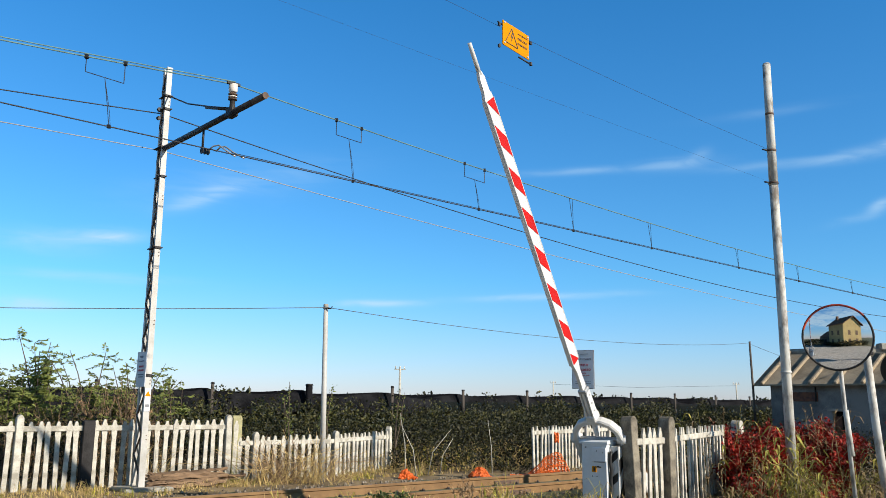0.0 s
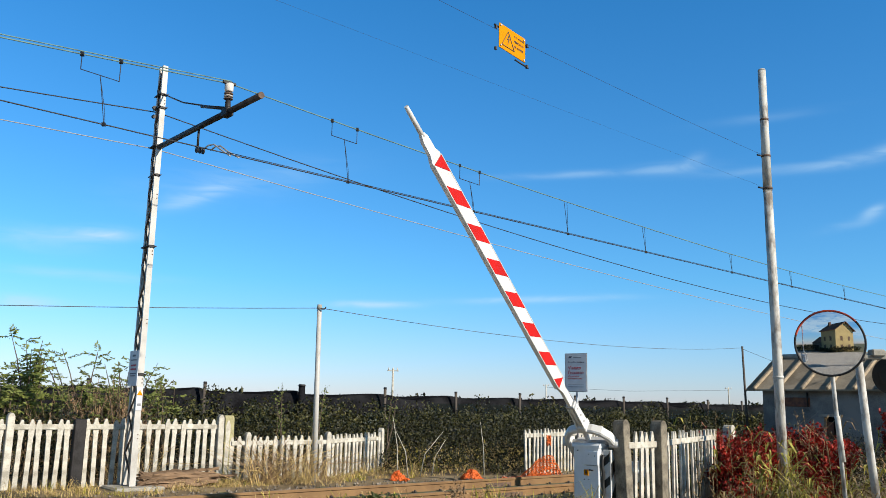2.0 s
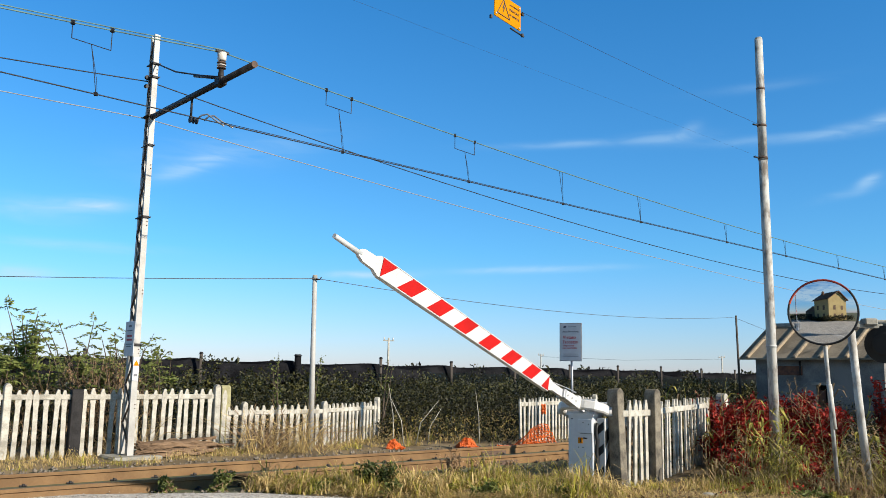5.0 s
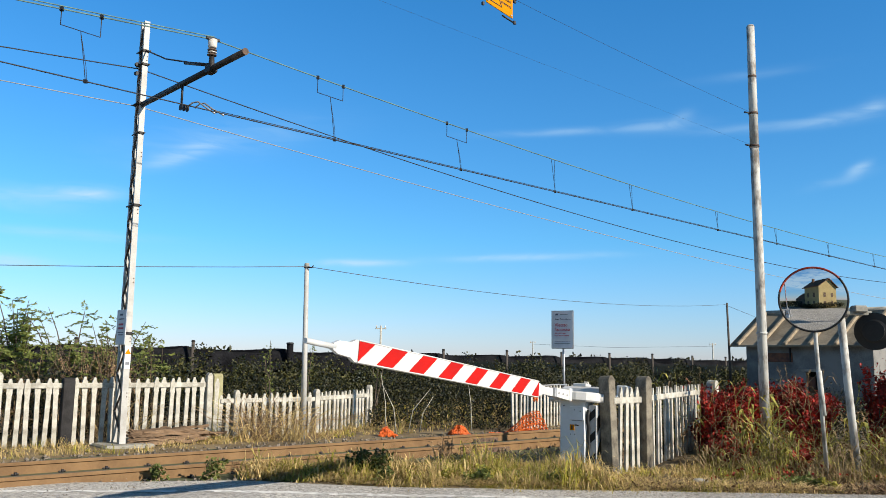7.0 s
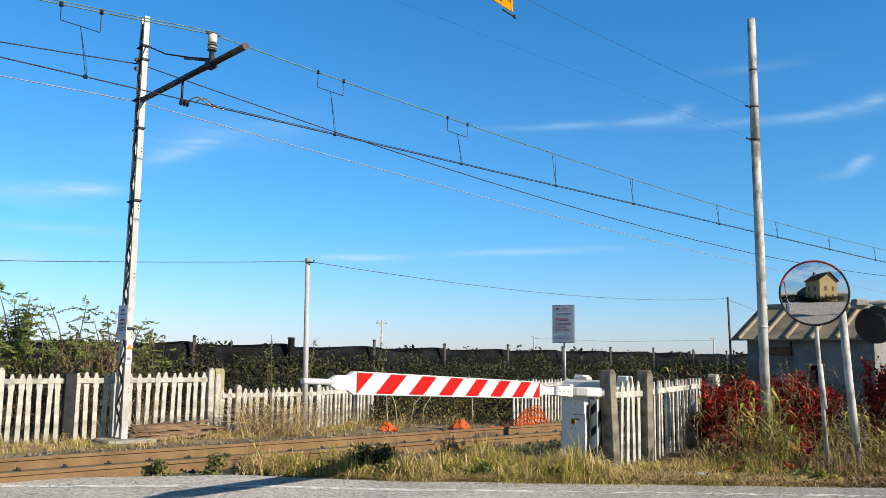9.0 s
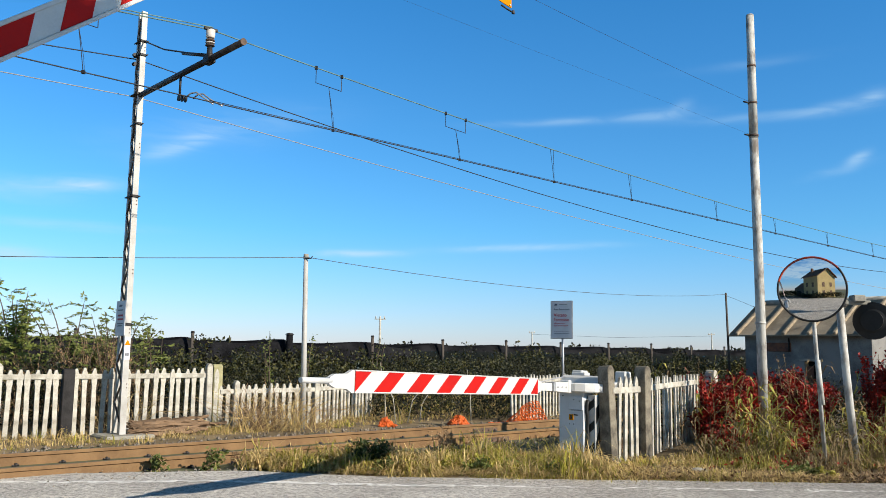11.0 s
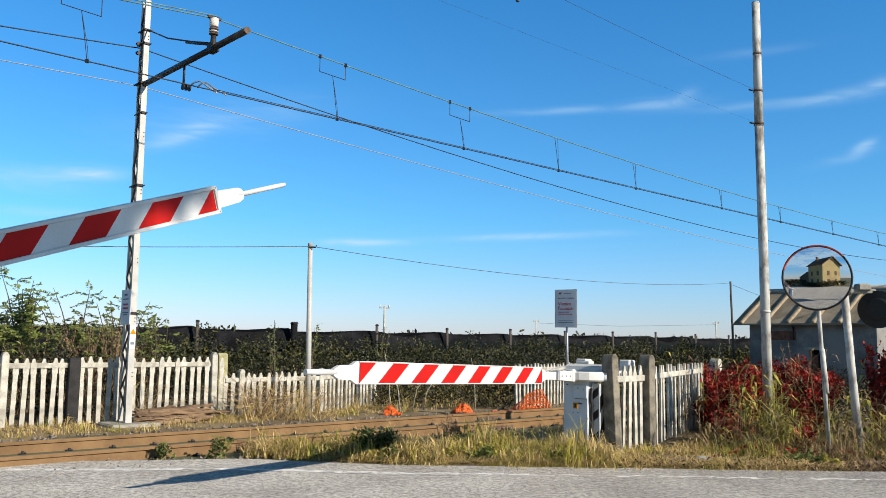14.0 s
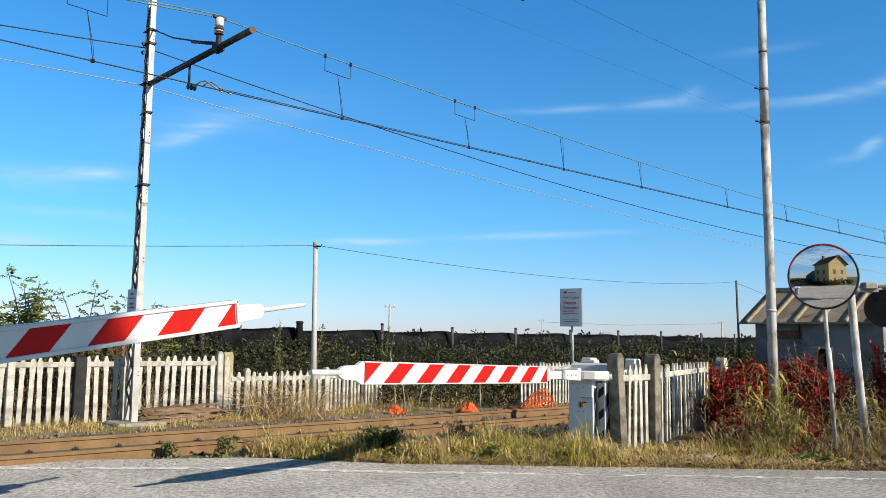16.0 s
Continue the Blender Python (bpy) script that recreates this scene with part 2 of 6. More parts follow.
def asphalt_material():
    """Worn asphalt: pale and dark stones, patches of wear, thin branching cracks."""
    m = bpy.data.materials.new("asphalt")
    m.use_nodes = True
    nt = m.node_tree
    b = nt.nodes["Principled BSDF"]
    b.inputs["Roughness"].default_value, b.inputs["Specular IOR Level"].default_value = 0.9, 0.25
    tc = nt.nodes.new("ShaderNodeTexCoord")

    def tex(kind, scale, **kw):
        n = nt.nodes.new(kind)
        n.inputs["Scale"].default_value = scale
        for k, v in kw.items():
            n.inputs[k].default_value = v
        nt.links.new(tc.outputs["Object"], n.inputs["Vector"])
        return n

    def ramp(src, a, ca, b2, cb):
        n = nt.nodes.new("ShaderNodeValToRGB")
        n.color_ramp.elements[0].position, n.color_ramp.elements[1].position = a, b2
        n.color_ramp.elements[0].color, n.color_ramp.elements[1].color = (*ca, 1), (*cb, 1)
        nt.links.new(src, n.inputs["Fac"])
        return n.outputs["Color"]

    def times(a, b2):
        n = nt.nodes.new("ShaderNodeMix")
        n.data_type, n.blend_type = "RGBA", "MULTIPLY"
        n.inputs["Factor"].default_value = 1.0
        nt.links.new(a, n.inputs["A"])
        nt.links.new(b2, n.inputs["B"])
        return n.outputs["Result"]
    wear = ramp(tex("ShaderNodeTexNoise", 0.8, Detail=6.0, Roughness=0.65).outputs["Fac"], 0.36, (0.395, 0.372, 0.342), 0.64, (0.545, 0.52, 0.478))
    stones = tex("ShaderNodeTexNoise", 15.0, Detail=9.0, Roughness=0.95)
    grain = ramp(stones.outputs["Fac"], 0.42, (0.22, 0.22, 0.23), 0.58, (1.36, 1.34, 1.30))
    warp = tex("ShaderNodeTexNoise", 2.2, Detail=4.0)
    mixv = nt.nodes.new("ShaderNodeMix")
    mixv.data_type = "VECTOR"
    mixv.inputs["Factor"].default_value = 0.22
    nt.links.new(tc.outputs["Object"], mixv.inputs["A"])
    nt.links.new(warp.outputs["Color"], mixv.inputs["B"])
    vor = nt.nodes.new("ShaderNodeTexVoronoi")
    vor.feature = "DISTANCE_TO_EDGE"
    vor.inputs["Scale"].default_value = 0.75
    nt.links.new(mixv.outputs["Result"], vor.inputs["Vector"])
    crack = ramp(vor.outputs["Distance"], 0.0, (0.72, 0.70, 0.68), 0.006, (1, 1, 1))
    # the asphalt past the crossing grows gradually darker towards +x
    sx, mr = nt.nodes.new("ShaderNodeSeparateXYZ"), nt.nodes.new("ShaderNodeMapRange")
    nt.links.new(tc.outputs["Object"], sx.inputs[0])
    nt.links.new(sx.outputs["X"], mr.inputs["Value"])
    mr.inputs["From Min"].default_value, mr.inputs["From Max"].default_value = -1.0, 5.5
    rightward = ramp(mr.outputs["Result"], 0.0, (1, 1, 1), 1.0, (0.72, 0.72, 0.73))
    nt.links.new(times(times(times(wear, grain), crack), rightward), b.inputs["Base Color"])
    bp = nt.nodes.new("ShaderNodeBump")
    bp.inputs["Strength"].default_value, bp.inputs["Distance"].default_value = 0.4, 0.01
    nt.links.new(stones.outputs["Fac"], bp.inputs["Height"])
    nt.links.new(bp.outputs["Normal"], b.inputs["Normal"])
    return m


ASPHALT = asphalt_material()


def mirror_material():
    m = bpy.data.materials.new("convex_mirror")
    m.use_nodes = True
    b = m.node_tree.nodes["Principled BSDF"]
    b.inputs["Base Color"].default_value = (0.66, 0.67, 0.68, 1)
    b.inputs["Metallic"].default_value, b.inputs["Roughness"].default_value = 1.0, 0.02
    return m


MIRROR = mirror_material()


# ---- mesh helpers ----
def place(ob, x=0, y=0, z=0, rx=0, ry=0, rz=0):
    ob.matrix_basis = pose(x, y, z, rx, ry, rz)
    return ob


def thing(name, label, category, m=None, group="", kind=""):
    ob = new(name)
    ob.empty_display_size = 0.2
    if m is not None:
        ob.matrix_basis = m
    return tagged(ob, label, category, group, kind)


def mesh_of(bm, name, material, smooth=False):
    me = bpy.data.meshes.new(name)
    bm.to_mesh(me)
    bm.free()
    mats = material if isinstance(material, (list, tuple)) else [material]
    for m in mats:
        me.materials.append(m)
    if smooth:
        for p in me.polygons:
            p.use_smooth = True
    return me


def part(name, bm, material, parent=None, label="", smooth=False):
    ob = new(name, mesh_of(bm, name, material, smooth))
    ob.parent = parent
    return tagged(ob, label)


def share(name, me, parent, m):
    ob = new(name, me)
    ob.parent = parent
    ob.matrix_basis = m
    return ob


def add_box(bm, cx, cy, cz, sx, sy, sz, m=None, bevel=0.0, idx=0):
    t = Matrix.Translation((cx, cy, cz)) @ Matrix.Diagonal((sx, sy, sz, 1))
    r = bmesh.ops.create_cube(bm, size=1, matrix=(m or Matrix()) @ t)
    fs = {f for v in r["verts"] for f in v.link_faces}
    for f in fs:
        f.material_index = idx
    if bevel:
        es = list({e for v in r["verts"] for e in v.link_edges})
        bmesh.ops.bevel(bm, geom=es, offset=bevel, segments=1, affect="EDGES")
    return bm


def box(sx, sy, sz, cx=0, cy=0, cz=0, bevel=0.0):
    return add_box(bmesh.new(), cx, cy, cz, sx, sy, sz, None, bevel)


def add_tube(bm, pts, radii, n=8, caps=True, idx=0):
    """A round tube through pts; radii: one or a value for each point."""
    pts = [Vector(p) for p in pts]
    if not isinstance(radii, (list, tuple)):
        radii = [radii] * len(pts)
    rings, side = [], None
    for i, p in enumerate(pts):
        d = (pts[min(i + 1, len(pts) - 1)] - pts[max(i - 1, 0)]).normalized()
        if side is None:
            side = d.orthogonal().normalized()
        side = (side - d * side.dot(d)).normalized()
        up = d.cross(side)
        rings.append([bm.verts.new(p + radii[i] * (math.cos(a) * side + math.sin(a) * up)) for a in [2 * math.pi * k / n for k in range(n)]])
    for a, b in zip(rings, rings[1:]):
        for k in range(n):
            f = bm.faces.new((a[k], a[(k + 1) % n], b[(k + 1) % n], b[k]))
            f.material_index, f.smooth = idx, n > 5
    if caps:
        bm.faces.new(rings[0][::-1]).material_index = idx
        bm.faces.new(rings[-1]).material_index = idx
    return bm


def tube(pts, radii, n=8):
    return add_tube(bmesh.new(), pts, radii, n)


def add_prism(bm, outline, y0, y1, idx=0, m=None):
    """The outline (x, z) drawn out from y0 to y1."""
    m = m or Matrix()
    a = [bm.verts.new(m @ Vector((x, y0, z))) for x, z in outline]
    b = [bm.verts.new(m @ Vector((x, y1, z))) for x, z in outline]
    fs = [bm.faces.new(a), bm.faces.new(b[::-1])]
    for k in range(len(a)):
        fs.append(bm.faces.new((a[k], b[k], b[(k + 1) % len(a)], a[(k + 1) % len(a)])))
    for f in fs:
        f.material_index = idx
    bmesh.ops.recalc_face_normals(bm, faces=fs)
    return bm


def prism(outline, y0, y1):
    return add_prism(bmesh.new(), outline, y0, y1)


def raw(name, verts, faces, material, smooth=False):
    me = bpy.data.meshes.new(name)
    me.from_pydata(verts, [], faces)
    me.materials.append(material)
    me.update()
    if smooth:
        for p in me.polygons:
            p.use_smooth = True
    return me


TRACK = Vector((0.753, 0.658, 0))   # along the line
ACROSS = Vector((0.658, -0.753, 0))  # from the mast towards the track
MAST = Vector((-5.85, 15.7, 0))
TURN = math.degrees(math.atan2(TRACK.y, TRACK.x))


def along(s, off, z=0.0):
    """A point s metres down the line from the mast, off metres from it towards the road."""
    return MAST + TRACK * s + ACROSS * off + Vector((0, 0, z))


# ---- ground, road, line ----
def build_ground():
    bm = bmesh.new()
    vs = [bm.verts.new(p) for p in ((-3000, -3000, -0.05), (3000, -3000, -0.05), (3000, 3000, -0.05), (-3000, 3000, -0.05))]
    bm.faces.new(vs)
    tagged(part("ground", bm, FIELD), "flat farmland with dry grass reaching the horizon", "ground", kind="structure")
    # rougher soil round the line
    n, bm = 90, bmesh.new()
    grid = []
    for j in range(n + 1):
        row = []
        for i in range(n + 1):
            x, y = -30 + 70 * i / n, 9.6 + 42 * j / n
            h = -0.02 + 0.03 * noise.noise((x * 0.7, y * 0.7, 0))
            q = (Vector((x, y, 0)) - MAST).dot(ACROSS)
            if 1.4 < q < 5.4:
                h = -0.16
            if y < 11.3:
                h = min(h, -0.03)
            row.append(bm.verts.new((x, y, h)))
        grid.append(row)
    for j in range(n):
        for i in range(n):
            bm.faces.new((grid[j][i], grid[j][i + 1], grid[j + 1][i + 1], grid[j + 1][i])).smooth = True
    tagged(part("verge_soil", bm, SOIL), "dry brown soil with withered grass beside the track", "soil", kind="structure")


def road_edge(x):
    """The far edge of the asphalt, which wavers."""
    base = 11.05 + 0.35 * math.exp(-((x + 2.6) / 1.2) ** 2) - 0.25 * max(0, -x - 4) * 0.4
    return base + 0.05 * noise.noise((x * 1.3, 0, 0)) + 0.025 * noise.noise((x * 6, 3, 0))


def build_road():
    bm = bmesh.new()
    xs = [-70 + 0.25 * i for i in range(561)]
    far = [bm.verts.new((x, road_edge(max(-9, min(9, x))), 0.0)) for x in xs]
    low = [bm.verts.new((x, road_edge(max(-9, min(9, x))) + 0.02, -0.06)) for x in xs]
    near = [bm.verts.new((x, -16 + 13 * min(1.0, max(0.0, (x - 1) / 7)), 0.0)) for x in xs]
    for i in range(len(xs) - 1):
        bm.faces.new((near[i], near[i + 1], far[i + 1], far[i]))
        bm.faces.new((far[i], far[i + 1], low[i + 1], low[i]))
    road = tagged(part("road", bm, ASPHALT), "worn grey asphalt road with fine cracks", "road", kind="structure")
    bm = bmesh.new()
    strips, step = 5, 0.05
    for i in range(700):
        x = -14 + step * i
        c = 10.38 + 0.1 * math.exp(-((x + 2.4) / 1.0) ** 2) - 0.13 * max(0.0, -x - 3.2) * 0.6
        worn = 0.02 + 0.42 * min(1.0, max(0.0, (x + 0.5) / 2.5))
        for j in range(strips):
            y0 = c - 0.085 + 0.034 * j
            edge = 0.22 if j in (0, strips - 1) else 0.0
            if noise.noise((x * 5, y0 * 11, 7)) + 0.5 * noise.noise((x * 17, y0 * 31, 2)) < worn + edge - 0.40:
                continue
            bm.faces.new([bm.verts.new(p) for p in ((x, y0, 0.004), (x + step, y0, 0.004), (x + step, y0 + 0.034, 0.004), (x, y0 + 0.034, 0.004))])
    bmesh.ops.remove_doubles(bm, verts=bm.verts, dist=0.001)
    tagged(part("edge_line", bm, ROAD_PAINT), "worn white painted line along the road edge", "road marking", kind="structure")
    for x, y in ((1.9, 3.2), (-1.6, 1.9), (-6.0, -0.2), (-11.4, -3.9), (-17.0, -8.2)):
        bm = add_box(bmesh.new(), 0, 0, 0, 1.9, 0.14, 0.004)
        d = tagged(part("lane_dash", bm, ROAD_PAINT), "white painted dash along the middle of the road", "road marking", "lane dashes", "structure")
        d.matrix_basis = pose(x, y, 0.006, 0, 0, 27)


RAIL = [(-0.07, 0.0), (0.07, 0.0), (0.07, 0.014), (0.012, 0.034), (0.009, 0.150), (0.034, 0.164), (0.034, 0.199), (0.026, 0.207), (-0.026, 0.207), (-0.034, 0.199), (-0.034, 0.164), (-0.009, 0.150), (-0.012, 0.034), (-0.07, 0.014)]
RAIL_FOOT = -0.087


def build_track():
    turn = pose(0, 0, 0, 0, 0, TURN)
    # stone bed
    bm = bmesh.new()
    rows = [(1.5, -0.06), (2.0, -0.04), (2.5, -0.095), (4.6, -0.095), (4.9, -0.08), (5.3, -0.06)]
    for s0 in range(-60, 140, 2):
        q = [[bm.verts.new(along(s, o, z)) for o, z in rows] for s in (s0, s0 + 2)]
        for k in range(5):
            bm.faces.new((q[0][k], q[0][k + 1], q[1][k + 1], q[1][k]))
    bmesh.ops.remove_doubles(bm, verts=bm.verts, dist=0.001)
    bed = tagged(part("track_bed", bm, BALLAST), "grey-brown crushed stone bed of the railway", "ballast", kind="structure")
    # loose stones
    rng = random.Random(4)
    verts, faces = [], []
    for _ in range(5200):
        s = rng.uniform(-9, 30)
        o = rng.choice((rng.uniform(1.3, 2.6), rng.uniform(2.95, 4.2), rng.uniform(4.4, 5.3), rng.uniform(1.0, 2.4)))
        c = along(s, o, -0.08 if 2.4 < o < 4.7 else -0.02)
        r = rng.uniform(0.018, 0.04)
        base = len(verts)
        for d in ((1, 0, 0), (0, 1, 0), (-1, 0, 0), (0, -1, 0), (0.1, 0.1, 1), (0, 0, -0.6)):
            verts.append(c + Vector(d) * r * rng.uniform(0.7, 1.3))
        for a, b2 in ((0, 1), (1, 2), (2, 3), (3, 0)):
            faces.append((base + a, base + b2, base + 4))
            faces.append((base + b2, base + a, base + 5))
    st = new("ballast_stones", raw("ballast_stones", verts, faces, BALLAST))
    tagged(st, "loose grey and brown ballast stones", "ballast", kind="stuff")
    line = thing("railway_track", "single railway track with rust-brown rails on sleepers", "railway track")
    for off in (2.80, 4.305):
        bm = bmesh.new()
        m = pose(*along(0, off, RAIL_FOOT), 0, 0, TURN - 90)
        add_prism(bm, RAIL, -60, 140, 0, m)
        for f in bm.faces:
            if abs(f.normal.z) > 0.9 and f.calc_center_median().z > 0.1:
                f.material_index = 1
        part("rail", bm, [RUST, RAIL_TOP], line, "rust-brown steel rail with a worn head")
    sl = mesh_of(box(0.24, 2.4, 0.16, 0, 0, 0, 0.015), "sleeper", SLEEPER)
    cl = bmesh.new()
    add_box(cl, 0, 0, 0.02, 0.10, 0.07, 0.03, None, 0.006)
    add_tube(cl, [(0, 0, 0.02), (0, 0, 0.075)], 0.02, 6)
    add_tube(cl, [(-0.045, 0.01, 0.045), (0.045, 0.01, 0.05)], 0.014, 5)
    clip = mesh_of(cl, "rail_clip", DARK_STEEL)
    for k in range(-14, 60):
        s = 0.62 * k
        share("sleeper", sl, line, pose(*along(s, 3.55, -0.167), 0, 0, TURN))
        for off in (2.80, 4.305):
            for d in (-0.085, 0.085):
                share("rail_clip", clip, line, pose(*along(s, off + d, RAIL_FOOT + 0.005), 0, 0, TURN))
    # joint plates on both rails
    for off, s in ((2.80, 6.6), (4.305, 5.4)):
        for d in (-0.022, 0.022):
            bm = box(0.7, 0.02, 0.085, 0, 0, 0, 0.006)
            for i in range(4):
                add_tube(bm, [(-0.26 + 0.173 * i, -0.03, 0), (-0.26 + 0.173 * i, 0.03, 0)], 0.016, 6)
            p = part("joint_plate", bm, RUST_STEEL, line, "bolted steel rail joint plate")
            p.matrix_basis = pose(*along(s, off + d, RAIL_FOOT + 0.075), 0, 0, TURN)


def build_gravel():
    """Loose chippings along the road's far edge."""
    rng = random.Random(8)
    verts, faces = [], []
    for _ in range(2600):
        x = rng.uniform(-7, 10)
        y = road_edge(x) - 0.28 + rng.gauss(0, 0.22)
        c, r = Vector((x, y, 0.003)), rng.uniform(0.004, 0.011)
        base = len(verts)
        for d in ((1, 0, 0), (0, 1, 0), (-1, 0, 0), (0, -1, 0), (0.1, 0.1, 0.8)):
            verts.append(c + Vector(d) * r * rng.uniform(0.7, 1.3))
        for a, b2 in ((0, 1), (1, 2), (2, 3), (3, 0)):
            faces.append((base + a, base + b2, base + 4))
    tagged(new("edge_gravel", raw("edge_gravel", verts, faces, GRAVEL)), "pale loose gravel along the asphalt edge", "gravel", kind="stuff")


GRAVEL = mat("pale_gravel", (0.4, 0.368, 0.32), (0.24, 0.216, 0.184), rough=0.95, vary=0.4, bump=0)
build_gravel()
build_ground()
build_road()
build_track()


# ---- barriers ----
BOOM_TURN = math.degrees(0.991)
PIVOT = Vector((2.082, 12.9, 1.088))
BOOM_DIR = Vector((math.cos(0.991), math.sin(0.991), 0))
PIVOT_B = PIVOT - BOOM_DIR * 12.285
BOOM_LEN = 6.12


def build_boom(label, flip):
    """A boom along +x from its pivot, face towards -y."""
    e = -0.085 if flip else 0.0
    rim, proud = (0.030, 0.016) if flip else (0.014, 0.005)
    boom = thing("barrier_boom", label, "barrier boom", group="crossing barrier booms")
    h, t = 0.108, 0.03
    bm = box(4.0, 2 * t, 2 * h, 3.37 + e, 0, 0, 0.008)
    panel = part("panel", bm, BOOM_WHITE, boom)
    # edge rails
    for z in (h, -h):
        part("edge_strip", box(4.0, 2 * t + 2 * proud, rim, 3.37 + e, 0, z - math.copysign(rim / 2 - 0.007, z), 0.004), BOOM_WHITE, panel)
    if flip:
        part("end_strip", box(0.03, 2 * t + 2 * proud, 2 * h, 5.36 + e, 0, 0, 0.004), BOOM_WHITE, panel)
    # red stripes, slanting
    k = 0.175 if flip else 0.25
    pitch, half = 0.58, 0.148 if flip else 0.139
    x0, x1, hh = 1.37 + e, 5.37 + e, h - rim + 0.006
    for side in (-1, 1):
        for i in range(10):
            c = x1 + 0.005 - pitch * i
            lo, hi = c - half, c + half
            # slant: the top is shifted towards the tip or away from it
            sh = k / 2 * (1 if flip else -1)
            pts = [(lo - sh, -hh), (hi - sh, -hh), (hi + sh, hh), (lo + sh, hh)]
            pts = [(min(max(x, x0 + 0.004), x1 - (0.034 if flip else 0.004)), z) for x, z in pts]
            if max(p[0] for p in pts) - min(p[0] for p in pts) < 0.03:
                continue
            y = side * (t + 0.001)
            bm = bmesh.new()
            try:
                add_prism(bm, pts, y - side * 0.001, y + side * 0.003)
            except ValueError:
                continue
            bmesh.ops.remove_doubles(bm, verts=bm.verts, dist=0.0005)
            part("red_stripe", bm, BOOM_RED, panel, "red reflective slanting stripe")
    # neck and tip
    part("neck", prism([(0.1, -0.06), (1.22, -0.055), (1.385, -0.1), (1.385, 0.1), (1.22, 0.055), (0.1, 0.06)], -0.024, 0.024), BOOM_WHITE, boom)
    outline = [(5.355 + e, 0.108), (5.385 + e, 0.072), (5.61 + e, 0.062), (5.655 + e, 0.046), (5.67 + e, 0.024)]
    part("taper", prism([(x, -z) for x, z in outline] + outline[::-1], -0.022, 0.022) if flip else prism([(5.355, -0.112), (5.40, -0.112), (5.48, -0.074), (5.66, -0.066), (5.74, -0.032), (5.74, 0.032), (5.66, 0.066), (5.48, 0.074), (5.40, 0.112), (5.355, 0.112)], -0.022, 0.022), BOOM_WHITE, boom)
    part("tip_rod", tube([(5.70 + 2 * e, 0, 0), (6.06, 0, 0), (6.12, 0, 0)], [0.023, 0.021, 0.018] if flip else [0.030, 0.028, 0.026], 12), BOOM_WHITE, boom, "white round tip rod")
    # horseshoe yoke round the cabinet top, its arms reaching back to the counterweights
    bm = bmesh.new()
    half_arch = [(0.335, 0.0, 0.0), (0.325, 0.12, 0.0), (0.27, 0.24, 0.0), (0.16, 0.33, 0.0), (0.02, 0.365, 0.0), (-0.35, 0.37, 0.01), (-0.98, 0.37, 0.05)]
    arch = [(x, -y, z) for x, y, z in half_arch[:0:-1]] + half_arch
    rings = []
    for i, p in enumerate(arch):
        d = (Vector(arch[min(i + 1, len(arch) - 1)]) - Vector(arch[max(i - 1, 0)])).normalized()
        out = d.cross(Vector((0, 0, 1))).normalized()
        prof = [(-0.045, -0.05), (-0.025, -0.07), (0.025, -0.07), (0.045, -0.05), (0.045, 0.05), (0.025, 0.07), (-0.025, 0.07), (-0.045, 0.05)]
        rings.append([bm.verts.new(Vector(p) + out * u + Vector((0, 0, v))) for u, v in prof])
    for q, r in zip(rings, rings[1:]):
        for k in range(8):
            bm.faces.new((q[k], q[(k + 1) % 8], r[(k + 1) % 8], r[k]))
    bm.faces.new(rings[0])
    bm.faces.new(rings[-1][::-1])
    bmesh.ops.recalc_face_normals(bm, faces=bm.faces)
    yoke = part("yoke", bm, BOOM_WHITE, boom, "white rounded horseshoe yoke")
    for y in (-0.37, 0.37):
        part("counterweight", box(0.26, 0.17, 0.19, -0.95, y, 0.18, 0.016), BOOM_WHITE, boom, "white steel counterweight block")
        part("hub", tube([(0, y - 0.07, 0), (0, y + 0.07, 0)], 0.075, 14), BOOM_WHITE, boom)
        part("bolt", tube([(-0.30, y - 0.06, 0.01), (-0.30, y + 0.06, 0.01)], 0.016, 6), ALU, yoke)
    part("rear_cover", prism([(-0.52, 0.06), (-0.08, 0.06), (-0.10, 0.15), (-0.18, 0.185), (-0.46, 0.185), (-0.52, 0.15)], -0.30, 0.30), BOOM_WHITE, boom, "white steel cover plate")
    part("cover_cap", box(0.20, 0.22, 0.05, -0.28, -0.06, 0.208, 0.010), BOOM_WHITE, boom)
    # forked clamp between yoke and neck: two tapering cheeks, cross bolts and a tension wire
    for y in (-0.052, 0.052):
        part("cheek", prism([(0.30, -0.065), (0.44, -0.075), (0.90, -0.058), (0.90, 0.058), (0.44, 0.08), (0.30, 0.07)], y - 0.010, y + 0.010), BOOM_WHITE, boom, "white tapering clamp cheek")
    part("clamp_block", box(0.10, 0.15, 0.19, 0.40, 0, 0.01, 0.012), BOOM_WHITE, boom)
    part("clamp_band", box(0.06, 0.13, 0.135, 0.88, 0, 0, 0.010), ALU, boom, "bare steel clamp band")
    for x in (0.52, 0.66, 0.80):
        part("bolt", tube([(x, -0.075, 0.0), (x, 0.075, 0.0)], 0.014, 6), ALU, boom)
    part("tension_wire", tube([(0.42, 0.0, 0.15), (0.70, 0.0, 0.13), (1.25, 0.0, 0.06)], 0.009, 6), ALU, boom)
    return boom


